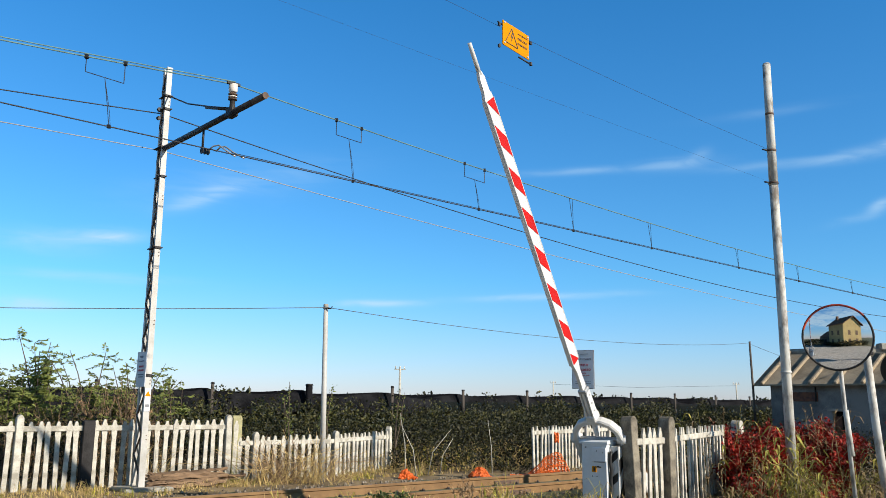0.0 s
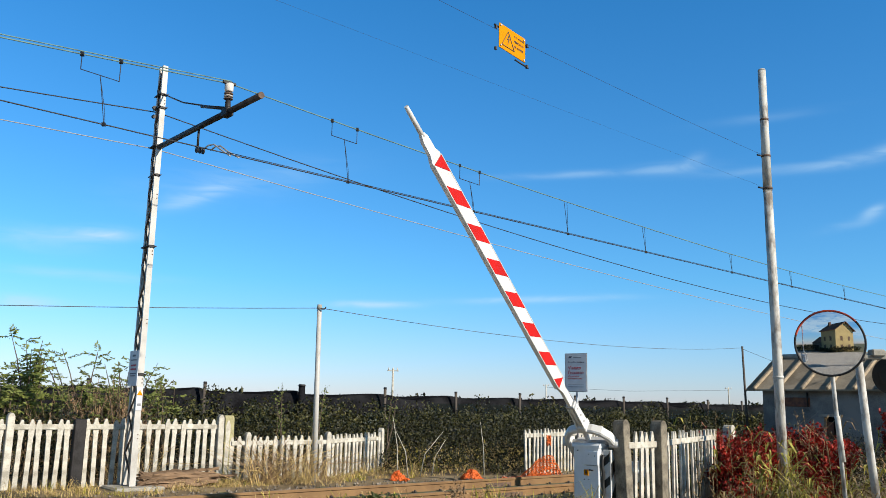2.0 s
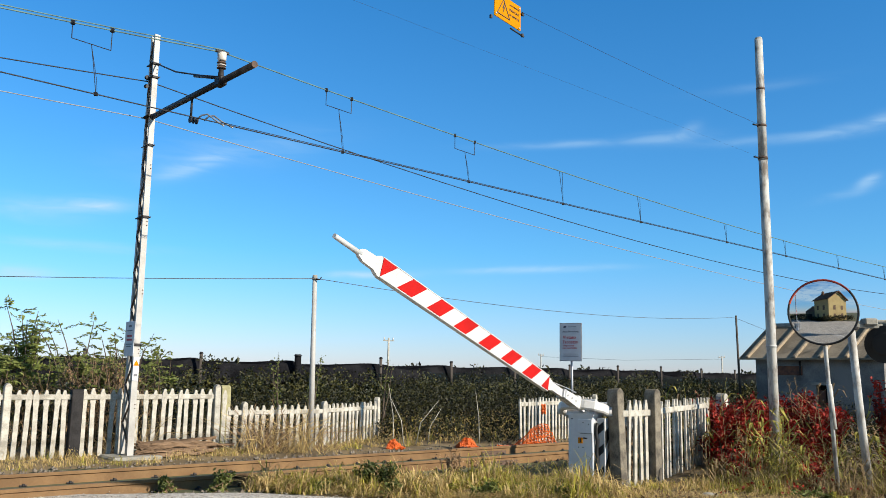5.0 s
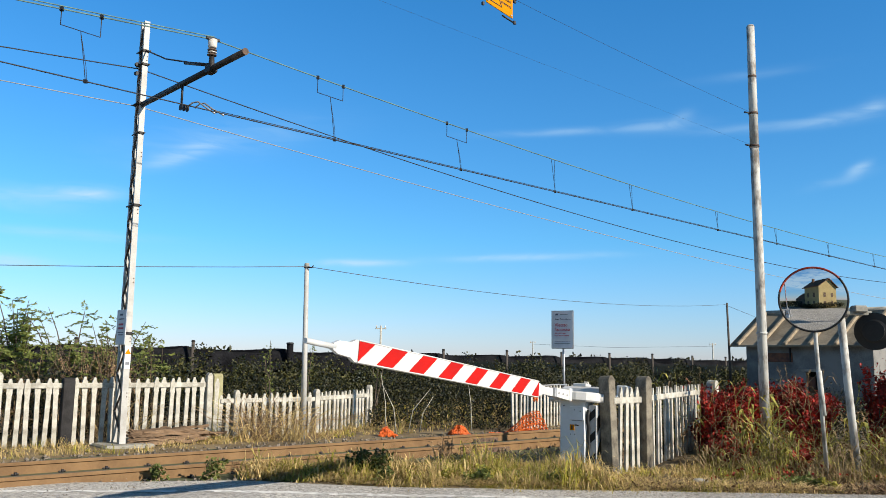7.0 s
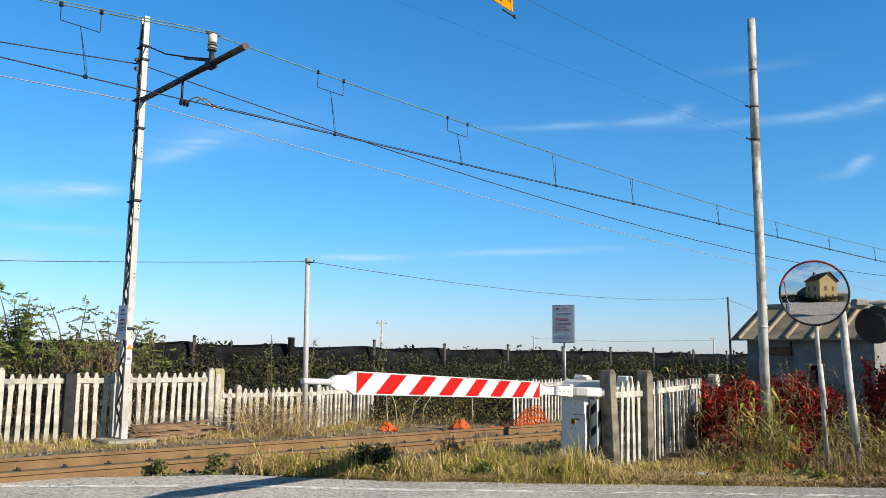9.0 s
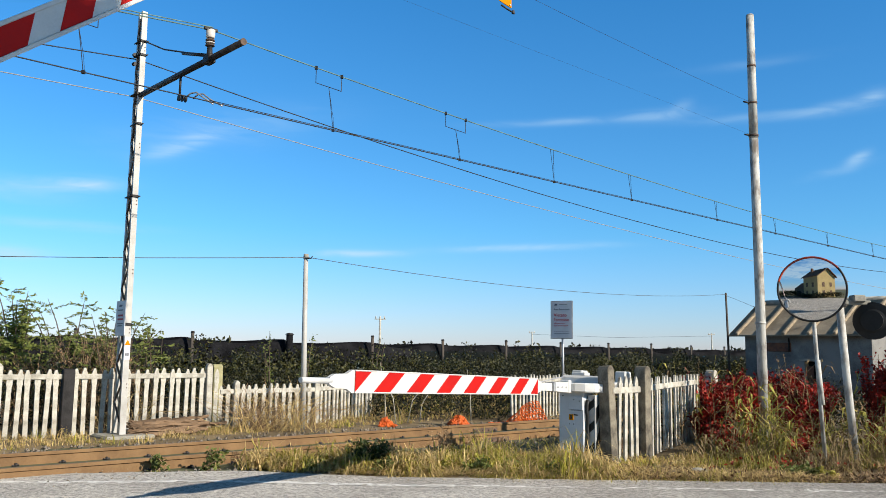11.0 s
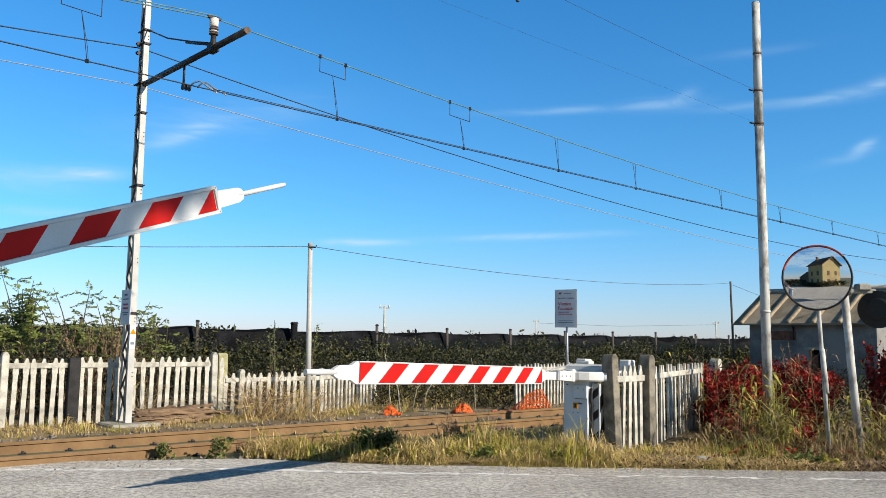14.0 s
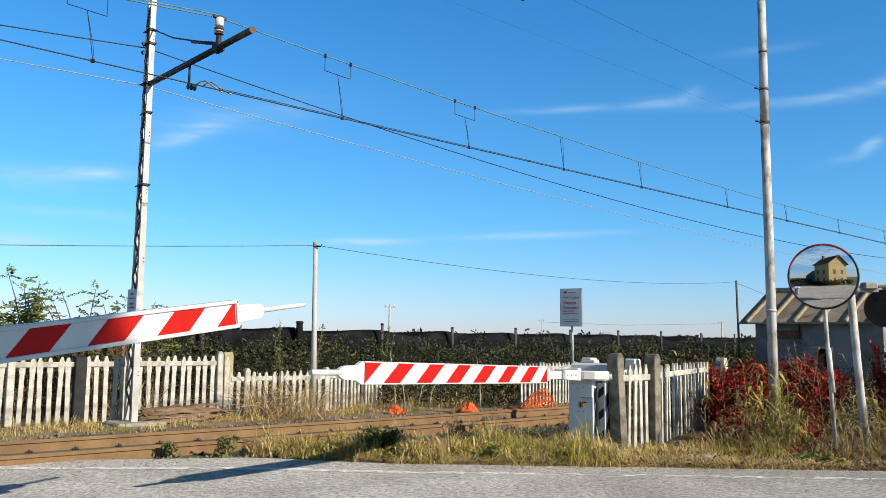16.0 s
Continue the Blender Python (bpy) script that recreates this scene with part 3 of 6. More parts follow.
def build_cabinet(label, m):
    """Drive cabinet with its origin on the ground under the pivot; the boom leaves towards +x."""
    c = thing("barrier_cabinet", label, "barrier machine", m, group="barrier machines")
    part("body", box(0.34, 0.40, 1.09, 0.03, 0, 0.485, 0.012), CABINET_GREY, c, "light grey steel cabinet body")
    part("lid", prism([(-0.17, 1.02), (0.23, 1.02), (0.23, 1.05), (0.20, 1.075), (-0.13, 1.075), (-0.17, 1.05)], -0.22, 0.22), CABINET_GREY, c, "bevelled lid")
    part("access_plate", box(0.024, 0.22, 0.20, 0.210, 0.08, 0.87, 0.006), CABINET_GREY, c, "raised access plate")
    part("slot", box(0.016, 0.17, 0.010, 0.216, 0.09, 0.765), SIGN_GREY, c)
    plate = part("label_plate", box(0.010, 0.070, 0.085, 0.205, 0.0, 0.66), YELLOW, c, "small yellow and black label")
    part("label_bar", box(0.006, 0.022, 0.06, 0.211, 0.0, 0.66), BLACK, plate)
    part("latch", tube([(0.20, 0.06, 0.70), (0.235, 0.06, 0.70), (0.235, 0.12, 0.695)], 0.010, 8), DARK_STEEL, c)
    for y, z in ((-0.13, 0.97), (0.05, 0.92), (0.14, 0.90), (-0.03, 0.56), (0.04, 0.56)):
        part("screw", tube([(0.20, y, z), (0.226 if z > 0.8 else 0.208, y, z)], 0.009, 6), DARK_STEEL, c)
    part("axle", tube([(0, -0.30, 1.088), (0, 0.30, 1.088)], 0.035, 12), ALU, c, "steel pivot axle")
    # white guard frame with black slanting stripes beside the cabinet
    guard = part("guard", box(0.44, 0.02, 0.98, -0.10, 0.34, 0.50, 0.004), BOOM_WHITE, c, "white guard plate with black slanting stripes")
    for z in (-0.44, 0.06, 0.56):
        zz = [min(max(v, 0.02), 0.985) for v in (z + 0.62, z, z + 0.24, z + 0.86)]
        if zz[0] - zz[3] > -0.02 and zz[1] - zz[2] > -0.02:
            continue
        bm = prism([(-0.315, zz[0]), (0.115, zz[1]), (0.115, zz[2]), (-0.315, zz[3])], 0.351, 0.355)
        part("guard_stripe", bm, BLACK, guard)
    part("side_plate", box(0.02, 0.12, 0.98, 0.10, 0.285, 0.50, 0.004), BOOM_WHITE, c)
    for i in range(3):
        z = 0.10 + 0.32 * i
        part("guard_stripe", add_prism(bmesh.new(), [(0.226, z), (0.344, z + 0.1), (0.344, z + 0.22), (0.226, z + 0.12)], -0.115, -0.111, 0, pose(0, 0, 0, 0, 0, 90)), BLACK, c)
    pts = [(0.15 + 0.012 * math.sin(i), 0.235 + 0.008 * math.cos(2 * i), 0.92 - 0.085 * i) for i in range(11)]
    part("hose", tube(pts, 0.026, 8), BLACK, c, "black corrugated cable hose")
    part("plinth", box(0.62, 0.80, 0.10, -0.05, 0.06, -0.02, 0.01), CONCRETE_OLD, c)
    return c


CAB_POSE = pose(PIVOT.x, PIVOT.y, 0, 0, 0, BOOM_TURN + 180)
CAB_POSE_B = pose(PIVOT_B.x, PIVOT_B.y, 0, 0, 0, BOOM_TURN)
boom_a = build_boom("long white barrier boom with red slanting stripes", False)
boom_b = build_boom("white barrier boom with red slanting stripes coming down later", True)
build_cabinet("grey and white barrier machine cabinet standing in the grass", CAB_POSE)
build_cabinet("grey and white barrier machine cabinet beside the road", CAB_POSE_B)

BOOM_A = [(0.0, 53.3), (0.5, 49.2), (1.0, 45.35), (1.5, 41.55), (2.0, 37.55), (2.5, 33.65), (3.0, 30.15), (3.5, 26.7), (4.0, 23.3), (4.2, 22.05), (5.3, 15.4), (6.3, 9.8), (6.5, 8.75), (7.0, 6.4), (7.5, 4.35), (8.0, 3.35), (8.5, 2.85), (9.0, 2.5), (10.0, 2.3), (12.5, 2.08), (14.0, 1.95), (16.0, 1.82)]
BOOM_B = [(0.0, 85.0), (4.6, 85.0), (5.4, 83.5), (6.2, 79.0), (7.2, 70.5), (8.2, 61.5), (9.2, 52.5), (10.2, 44.0), (11.3, 35.6), (11.5, 34.2), (12.0, 30.7), (12.5, 27.4), (13.0, 24.1), (13.5, 20.9), (14.0, 18.0), (14.5, 15.1), (15.0, 12.5), (15.5, 9.97), (16.0, 7.62)]


def motions():
    walk(boom_a, [(t, Matrix.Translation(PIVOT) @ pose(0, 0, 0, 0, 0, BOOM_TURN + 180) @ pose(0, 0, 0, 0, -a, 0)) for t, a in BOOM_A])
    walk(boom_b, [(t, Matrix.Translation(PIVOT_B) @ pose(0, 0, 0, 0, 0, BOOM_TURN) @ pose(0, 0, 0, 0, -a, 0)) for t, a in BOOM_B])


# ---- mast and overhead line ----
def build_mast():
    m = thing("catenary_mast", "white lattice steel catenary mast on a concrete footing", "catenary mast", pose(*MAST, 0, 0, TURN))
    # local x: along the line, -y: towards the track
    H = 8.05

    def width(z):
        return 0.185 - 0.085 * z / H
    for s in (-1, 1):
        bm = bmesh.new()
        ring = []
        for z in (0.0, 0.45, H):
            w, d = 0.057 - 0.006 * z / H, width(z)
            o = [(-w, s * d), (w, s * d), (w, s * (d - 0.055)), (w - 0.008, s * (d - 0.055)), (w - 0.008, s * (d - 0.01)), (-w + 0.008, s * (d - 0.01)), (-w + 0.008, s * (d - 0.055)), (-w, s * (d - 0.055))]
            ring.append([bm.verts.new((x, y, z)) for x, y in o])
        for a, b in zip(ring, ring[1:]):
            for k in range(8):
                bm.faces.new((a[k], a[(k + 1) % 8], b[(k + 1) % 8], b[k]))
        bm.faces.new(ring[-1])
        bmesh.ops.recalc_face_normals(bm, faces=bm.faces)
        part("channel", bm, WHITE_STEEL, m, "white painted steel channel")
    n = 22
    for side in (-1, 1):
        for i in range(n):
            z0, z1 = 0.25 + (H - 0.4) * i / n, 0.25 + (H - 0.4) * (i + 1) / n
            a = 1 if i % 2 else -1
            bm = bmesh.new()
            y0, y1 = a * (width(z0) - 0.03), -a * (width(z1) - 0.03)
            d = Vector((0, y1 - y0, z1 - z0))
            add_box(bm, 0, 0, 0, 0.006, 0.035, d.length, Matrix.Translation((side * (0.054 - 0.006 * (z0 + z1) / 2 / H), (y0 + y1) / 2, (z0 + z1) / 2)) @ d.to_track_quat("Z", "X").to_matrix().to_4x4() @ pose(0, 0, 0, 0, 0, 0))
            part("lacing_bar", bm, RUST_STEEL, m)
    for z in (0.9, 1.9, 3.0, 4.3, 5.4, 7.3):
        for y in (-0.035, 0.035):
            part("rivet", tube([(0.03, -width(z) - 0.006, z + y), (0.03, -width(z) + 0.01, z + y)], 0.012, 6), RUST_STEEL, m)
    part("footing", box(0.9, 0.8, 0.10, 0.05, -0.1, -0.02, 0.03), CONCRETE_OLD, m, "pale concrete footing block")
    part("white_foot", box(0.116, 0.012, 0.34, 0, -0.190, 0.18), WHITE_STEEL, m, "white painted foot plate")
    # clamps
    for z, w in ((6.40, 0.20), (7.45, 0.16), (7.18, 0.15), (5.82, 0.12), (4.42, 0.15), (2.02, 0.15)):
        bm = box(w - 0.03, 0.04 + 2 * width(z), 0.05, 0, 0, z, 0.006)
        for x in (-w / 2 + 0.01, w / 2 - 0.01):
            add_tube(bm, [(x, -width(z) - 0.06, z), (x, width(z) + 0.06, z)], 0.014, 6)
        part("clamp", bm, DARK_STEEL, m, "dark bolted steel clamp")
    for z in (7.18, 7.0):
        bm = bmesh.new()
        for k in range(4):
            add_tube(bm, [(-0.115, 0.06 - 0.02 * k, z), (-0.115, 0.045 - 0.02 * k, z)], 0.038 if k % 2 else 0.022, 10)
        part("spool_insulator", bm, DARK_STEEL, m)
    # cantilever tube with tie, insulator and registration gear; local -y is towards the track
    part("cantilever", tube([(0, -0.10, 6.38), (0, -4.17, 6.32)], 0.052, 14), DARK_STEEL, m, "dark brown steel cantilever tube")
    part("end_cap", tube([(0, -4.15, 6.32), (0, -4.18, 6.32)], 0.055, 14), RUST_STEEL, m)
    part("tie_rod", tube([(0, -0.1, 7.46), (0, -1.1, 7.02), (0, -2.2, 6.66)], 0.014, 8), DARK_STEEL, m)
    part("tie_bar", tube([(0, -1.95, 6.72), (0, -2.95, 6.42)], 0.03, 8), DARK_STEEL, m)
    bm = bmesh.new()
    add_lathe(bm, [(0, 6.70), (0.06, 6.70), (0.072, 6.715), (0.078, 6.84), (0.06, 6.85), (0, 6.85)], 16, Matrix.Translation((0, -3.0, 0)))
    ins = part("insulator", bm, PORCELAIN, m, "pale porcelain insulator head", smooth=True)
    for k in range(3):
        z = 6.575 + 0.045 * k
        bm = bmesh.new()
        add_lathe(bm, [(0, z - 0.016), (0.05, z - 0.016), (0.078, z - 0.006), (0.078, z + 0.004), (0.045, z + 0.022), (0, z + 0.022)], 16, Matrix.Translation((0, -3.0, 0)))
        part("insulator_rib", bm, RUST_STEEL if k % 2 == 0 else PORCELAIN, ins, "dark insulator rib")
    part("insulator_foot", tube([(0, -3.0, 6.36), (0, -3.0, 6.42), (0, -3.0, 6.58)], [0.07, 0.05, 0.04], 10), DARK_STEEL, m)
    part("insulator_clamp", box(0.24, 0.05, 0.05, 0, -3.0, 6.855, 0.008), DARK_STEEL, m)
    part("saddle", box(0.14, 0.22, 0.16, 0, -3.0, 6.34, 0.02), DARK_STEEL, m)
    part("hanger", tube([(0, -1.9, 6.40), (0, -1.9, 5.98)], 0.022, 8), DARK_STEEL, m)
    bm = bmesh.new()
    for k in range(3):
        add_tube(bm, [(0.03 + 0.06 * k - 0.05, -1.9, 5.93), (0.05 + 0.06 * k - 0.05, -1.9, 5.93)], 0.06, 12)
    part("small_insulator", bm, DARK_STEEL, m, "small dark ribbed insulator")
    for k in (0, 1):
        d = 0.22 * k
        pts = [(0.1 + d, -2.0 - 0.4 * d, 5.92), (0.2 + d, -2.15 - 0.3 * d, 5.98), (0.3 + d, -2.35, 5.99), (0.45 + d, -2.62, 5.86), (0.6 + d * 1.4, -2.95, 5.68)]
        pts = [(0.06 + (x - 0.1) * 0.55, -2.0 + (y + 2.0) * 0.55, z0_ + (0.03 if 0 < i < 3 else 0.0)) for i, (x, y, z0_) in enumerate((x, y, 5.92 + (z - 5.92) * 0.7) for x, y, z in pts)]
        part("registration_arm", tube(pts, 0.014, 8), ALU, m, "bent metal registration arm")
    # notice boards on the mast
    board = part("notice_board", box(0.014, 0.44, 0.64, -0.10, -0.04, 2.13, 0.003), SIGN_WHITE, m, "white notice board with small print")
    for i, (z, w, h2) in enumerate(((2.36, 0.10, 0.035), (2.28, 0.18, 0.02), (2.18, 0.16, 0.035), (2.11, 0.18, 0.035), (2.03, 0.2, 0.018), (1.99, 0.16, 0.018))):
        part("text_bar", box(0.004, w * 1.4, h2, -0.109, -0.04, z), SIGN_RED if i in (2, 3) else SIGN_DARK, board)
    plate = part("plate", box(0.110, 0.008, 0.42, 0.0, -0.178, 1.58), SIGN_WHITE, m, "white plate with a yellow warning triangle")
    part("warning_triangle", prism([(-0.055, 1.64), (0.055, 1.64), (0, 1.74)], -0.188, -0.183), YELLOW, plate)
    part("number_bar", box(0.07, 0.004, 0.05, 0.0, -0.184, 1.47), SIGN_GREY, plate)
    return m


def add_lathe(bm, prof, n, m):
    rings = []
    for r, z in prof:
        rings.append([bm.verts.new(m @ Vector((max(r, 0.001) * math.cos(2 * math.pi * k / n), max(r, 0.001) * math.sin(2 * math.pi * k / n), z))) for k in range(n)])
    for a, b in zip(rings, rings[1:]):
        for k in range(n):
            bm.faces.new((a[k], a[(k + 1) % n], b[(k + 1) % n], b[k]))
    return bm


def sag(s, z0, drop, span=54.0, before=None):
    """Height of a hanging wire s metres from its support; before: the drop of the span on the other side."""
    if s < 0 and before is not None:
        drop = before
    u = (s % span) / span
    return z0 - 4 * drop * u * (1 - u)


def wire(name, label, pts, r, material):
    return tagged(part(name, tube(pts, r, 6), material), label, "overhead wire")


def build_wires():
    S = [-54 + 1.5 * i for i in range(73)]
    mess = [along(s, 3.0 + 0.0, sag(s, 6.85, 1.08) + 0.0) for s in S]
    wire("messenger_wire", "greenish copper carrying wire above the track", mess, 0.011, COPPER)
    wire("messenger_wire", "greenish copper carrying wire above the track", [p + ACROSS * 0.09 + Vector((0, 0, 0.012)) for p in mess[:37]], 0.009, COPPER)
    cont = [along(s, 3.0, 5.63 - 0.0125 * s) for s in S]
    wire("contact_wire", "dark contact wire above the track", cont, 0.010, CABLE)
    wire("contact_wire", "dark contact wire above the track", [p + ACROSS * 0.07 for p in cont[36:]], 0.006, CABLE)
    wire("feeder_wire", "dark feeder cable fixed to the mast", [along(s, -0.15, sag(s, 7.15, 1.67, 57.0, 1.2)) for s in S], 0.011, CABLE)
    wire("feeder_wire", "light aluminium cable fixed to the mast", [along(s, -0.15, sag(s, 6.40, 1.67, 90.0, 0.5)) for s in S], 0.009, WIRE_PALE)
    # droppers: wide loops near the mast, plain ones farther off
    for s, w in ((-2.1, 0.29), (2.35, 0.28), (5.5, 0.28)):
        a, b = along(s - w, 3.0, sag(s - w, 6.85, 1.08)), along(s + w, 3.0, sag(s + w, 6.85, 1.08))
        lo = min(a.z, b.z) - 0.26
        bm = bmesh.new()
        a2, b2 = Vector((a.x, a.y, lo + 0.02)), Vector((b.x, b.y, lo - 0.02))
        mid = (a2 + b2) / 2
        add_tube(bm, [a, a2], 0.007, 5)
        add_tube(bm, [a2, b2], 0.007, 5)
        add_tube(bm, [b2, b], 0.007, 5)
        foot = along(s + 0.12, 3.0, 5.63 - 0.0125 * s)
        add_tube(bm, [mid, (mid + foot) / 2 + Vector((0, 0, 0.02)), foot], 0.006, 5)
        add_tube(bm, [mid, (mid * 0.3 + foot * 0.7) + TRACK * 0.03, foot + TRACK * 0.02], 0.004, 5)
        add_box(bm, foot.x, foot.y, foot.z, 0.05, 0.05, 0.05)
        for q in (a, b):
            add_box(bm, q.x, q.y, q.z, 0.05, 0.05, 0.06)
        tagged(part("dropper", bm, CABLE), "thin wire dropper with a rectangular loop", "dropper", "droppers")
    for s in (8.5, 11.46, 15.5, 18.9, 22.5, 26.2, 30.5):
        top, foot = along(s - 0.05, 3.0, sag(s, 6.85, 1.08)), along(s + 0.08, 3.0, 5.63 - 0.0125 * s)
        bm = bmesh.new()
        add_tube(bm, [top, foot], 0.006, 5)
        add_tube(bm, [top + TRACK * 0.10, foot], 0.005, 5)
        add_box(bm, foot.x, foot.y, foot.z, 0.05, 0.05, 0.05)
        tagged(part("dropper", bm, CABLE), "thin straight wire dropper", "dropper", "droppers")


build_mast()
build_wires()


# ---- fences of cast concrete pickets ----
def picket_mesh(h, w=0.080, t=0.036):
    side = [(w / 2, 0), (w / 2, h - 0.30), (w / 2 + 0.010, h - 0.25), (w / 2 + 0.010, h - 0.10), (w / 2 - 0.004, h - 0.065), (0.022, h - 0.012), (0.010, h)]
    return mesh_of(prism(side + [(-x, z) for x, z in side[::-1]], -t / 2, t / 2), "picket", CONCRETE)


def post_mesh(h, w=0.16, t=0.14, material=None):
    o = [(-w / 2, 0), (w / 2, 0), (w / 2, h - 0.06), (w / 2 - 0.03, h - 0.015), (w / 2 - 0.06, h), (-w / 2 + 0.06, h), (-w / 2 + 0.03, h - 0.015), (-w / 2, h - 0.06)]
    bm = prism(o, -t / 2, t / 2)
    bmesh.ops.bevel(bm, geom=list(bm.edges), offset=0.008, segments=1, affect="EDGES")
    return mesh_of(bm, "post", material or CONCRETE)


def build_fence(label, a, b, h, pitch, posts, seed, z=0.0, breaks=(), rails=(0.155,), width=0.080, post_h=None):
    """Pickets from a to b on the ground, with cast rails; posts: places along it, 0 to 1; breaks: bays that end at a lone post."""
    rng = random.Random(seed)
    a, b = Vector((*a, z)), Vector((*b, z))
    d = b - a
    turn = math.degrees(math.atan2(d.y, d.x))
    fence = thing("picket_fence", label, "fence", pose(*a, 0, 0, turn), group="concrete fences")
    pm, om = picket_mesh(h, width, 0.43 * width), post_mesh(post_h or h + 0.12, 0.12, 0.12, material=CONCRETE)
    edges = sorted({0.0, *posts, *breaks, 1.0})
    for e0, e1 in zip(edges, edges[1:]):
        x0, x1 = e0 * d.length, e1 * d.length
        n = max(1, round((x1 - x0) / pitch))
        for i in range(n + 1):
            at_end = (i == 0 and (e0 in posts or e0 in breaks or e0 > 0)) or (i == n and (e1 in posts or e1 in breaks))
            if at_end:
                continue
            x = x0 + (x1 - x0) * i / n
            share("picket", pm, fence, pose(x + rng.uniform(-0.007, 0.007), rng.uniform(-0.01, 0.01), rng.uniform(-0.035, 0.008), rng.uniform(-1, 1), rng.uniform(-1.5, 1.5), rng.uniform(-4, 4)))
        if x1 - x0 > 0.3:
            for r in rails:
                part("cross_rail", box(x1 - x0, 0.052, 0.095, (x0 + x1) / 2, 0.0, h - r, 0.010), CONCRETE, fence)
    for p in posts:
        share("post", om, fence, pose(p * d.length, 0, 0, rng.uniform(-1.5, 1.5), rng.uniform(-2, 2), rng.uniform(-5, 5)))
    return fence


def ln(s, off):
    p = along(s, off)
    return (p.x, p.y)


build_fence("pale concrete picket fence beside the mast, weathered", ln(-9.0, -0.42), ln(2.08, -0.42), 1.21, 0.164, (0.11, 0.37, 0.634, 0.987), 1, breaks=(0.737,), post_h=1.30)
build_fence("low weathered concrete picket fence overgrown with dry weeds", ln(2.18, -0.40), ln(4.48, -0.40), 0.90, 0.165, (0.143, 1.0), 2, z=-0.02, post_h=0.97)
build_fence("concrete picket fence wing running away from the track", ln(4.55, -0.45), (-1.74, 21.3), 0.92, 0.18, (1.0,), 3, z=-0.03, post_h=1.02)
build_fence("concrete picket fence wing across the track", (1.74, 20.4), (4.1, 24.0), 1.06, 0.19, (1.0,), 4, post_h=1.1)
build_fence("short concrete picket fence between two grey posts", (2.56, 12.62), (3.17, 13.30), 1.26, 0.185, (), 5, rails=(0.20,), breaks=(0.0, 1.0), width=0.074)
build_fence("concrete picket fence ending in red shrubs", (3.17, 13.30), (5.25, 17.2), 1.24, 0.27, (), 6, rails=(0.17,), width=0.078)


def lone_post(x, y, h, lean, label, turn=42, material=POST_STAIN_SHADE):
    me = post_mesh(h, 0.155, 0.20, material)
    ob = new("concrete_post", me)
    ob.matrix_basis = pose(x, y, -0.1, lean, 1.0, turn)
    return tagged(ob, label, "fence post", "grey concrete posts")


p_ = along(-0.83, -0.38)
ob_ = lone_post(p_.x, p_.y, 1.30, 0.5, "black tarred post set in the picket fence", 131, TARRED)
p_ = along(2.13, -0.47)
lone_post(p_.x, p_.y, 1.38, 0.0, "greenish lichen-covered concrete post beside the fence end", 131, POST_GREEN)
lone_post(2.52, 12.60, 1.53, -3.5, "leaning grey concrete post with a rounded top")
lone_post(5.62, 17.6, 1.40, 0.0, "pale round-topped concrete post among the red shrubs", 42, CONCRETE)
lone_post(3.17, 13.26, 1.52, -0.8, "grey concrete post with a rounded top")


# ---- poles ----
def build_plain_pole():
    p = thing("tall_pole", "tall grey-white painted steel pole with bands", "pole", pose(5.86, 15.4, 0))
    part("shaft", tube([(0.0, 0, -0.1), (-0.01, 0, 3.0), (-0.03, 0, 5.7)], [0.088, 0.085, 0.079], 16), GREY_POLE, p)
    part("upper_shaft", tube([(-0.03, 0, 5.65), (-0.03, 0, 8.05)], [0.082, 0.072], 16), GREY_POLE, p)
    for z, r in ((6.33, 0.086), (5.70, 0.09), (7.05, 0.079), (2.2, 0.096)):
        part("band", tube([(-0.03 if z > 4 else -0.008, 0, z - 0.02), (-0.03 if z > 4 else -0.008, 0, z + 0.02)], r, 16), RUST_STEEL if z != 2.2 else GREY_POLE, p)
        if z < 6.5 and z > 3:
            part("eye_bolt", tube([(-0.10, -0.02, z), (-0.22, -0.06, z + 0.01)], 0.016, 6), DARK_STEEL, p)
    part("cap", tube([(-0.03, 0, 8.04), (-0.03, 0, 8.07)], [0.076, 0.06], 16), GREY_POLE, p)


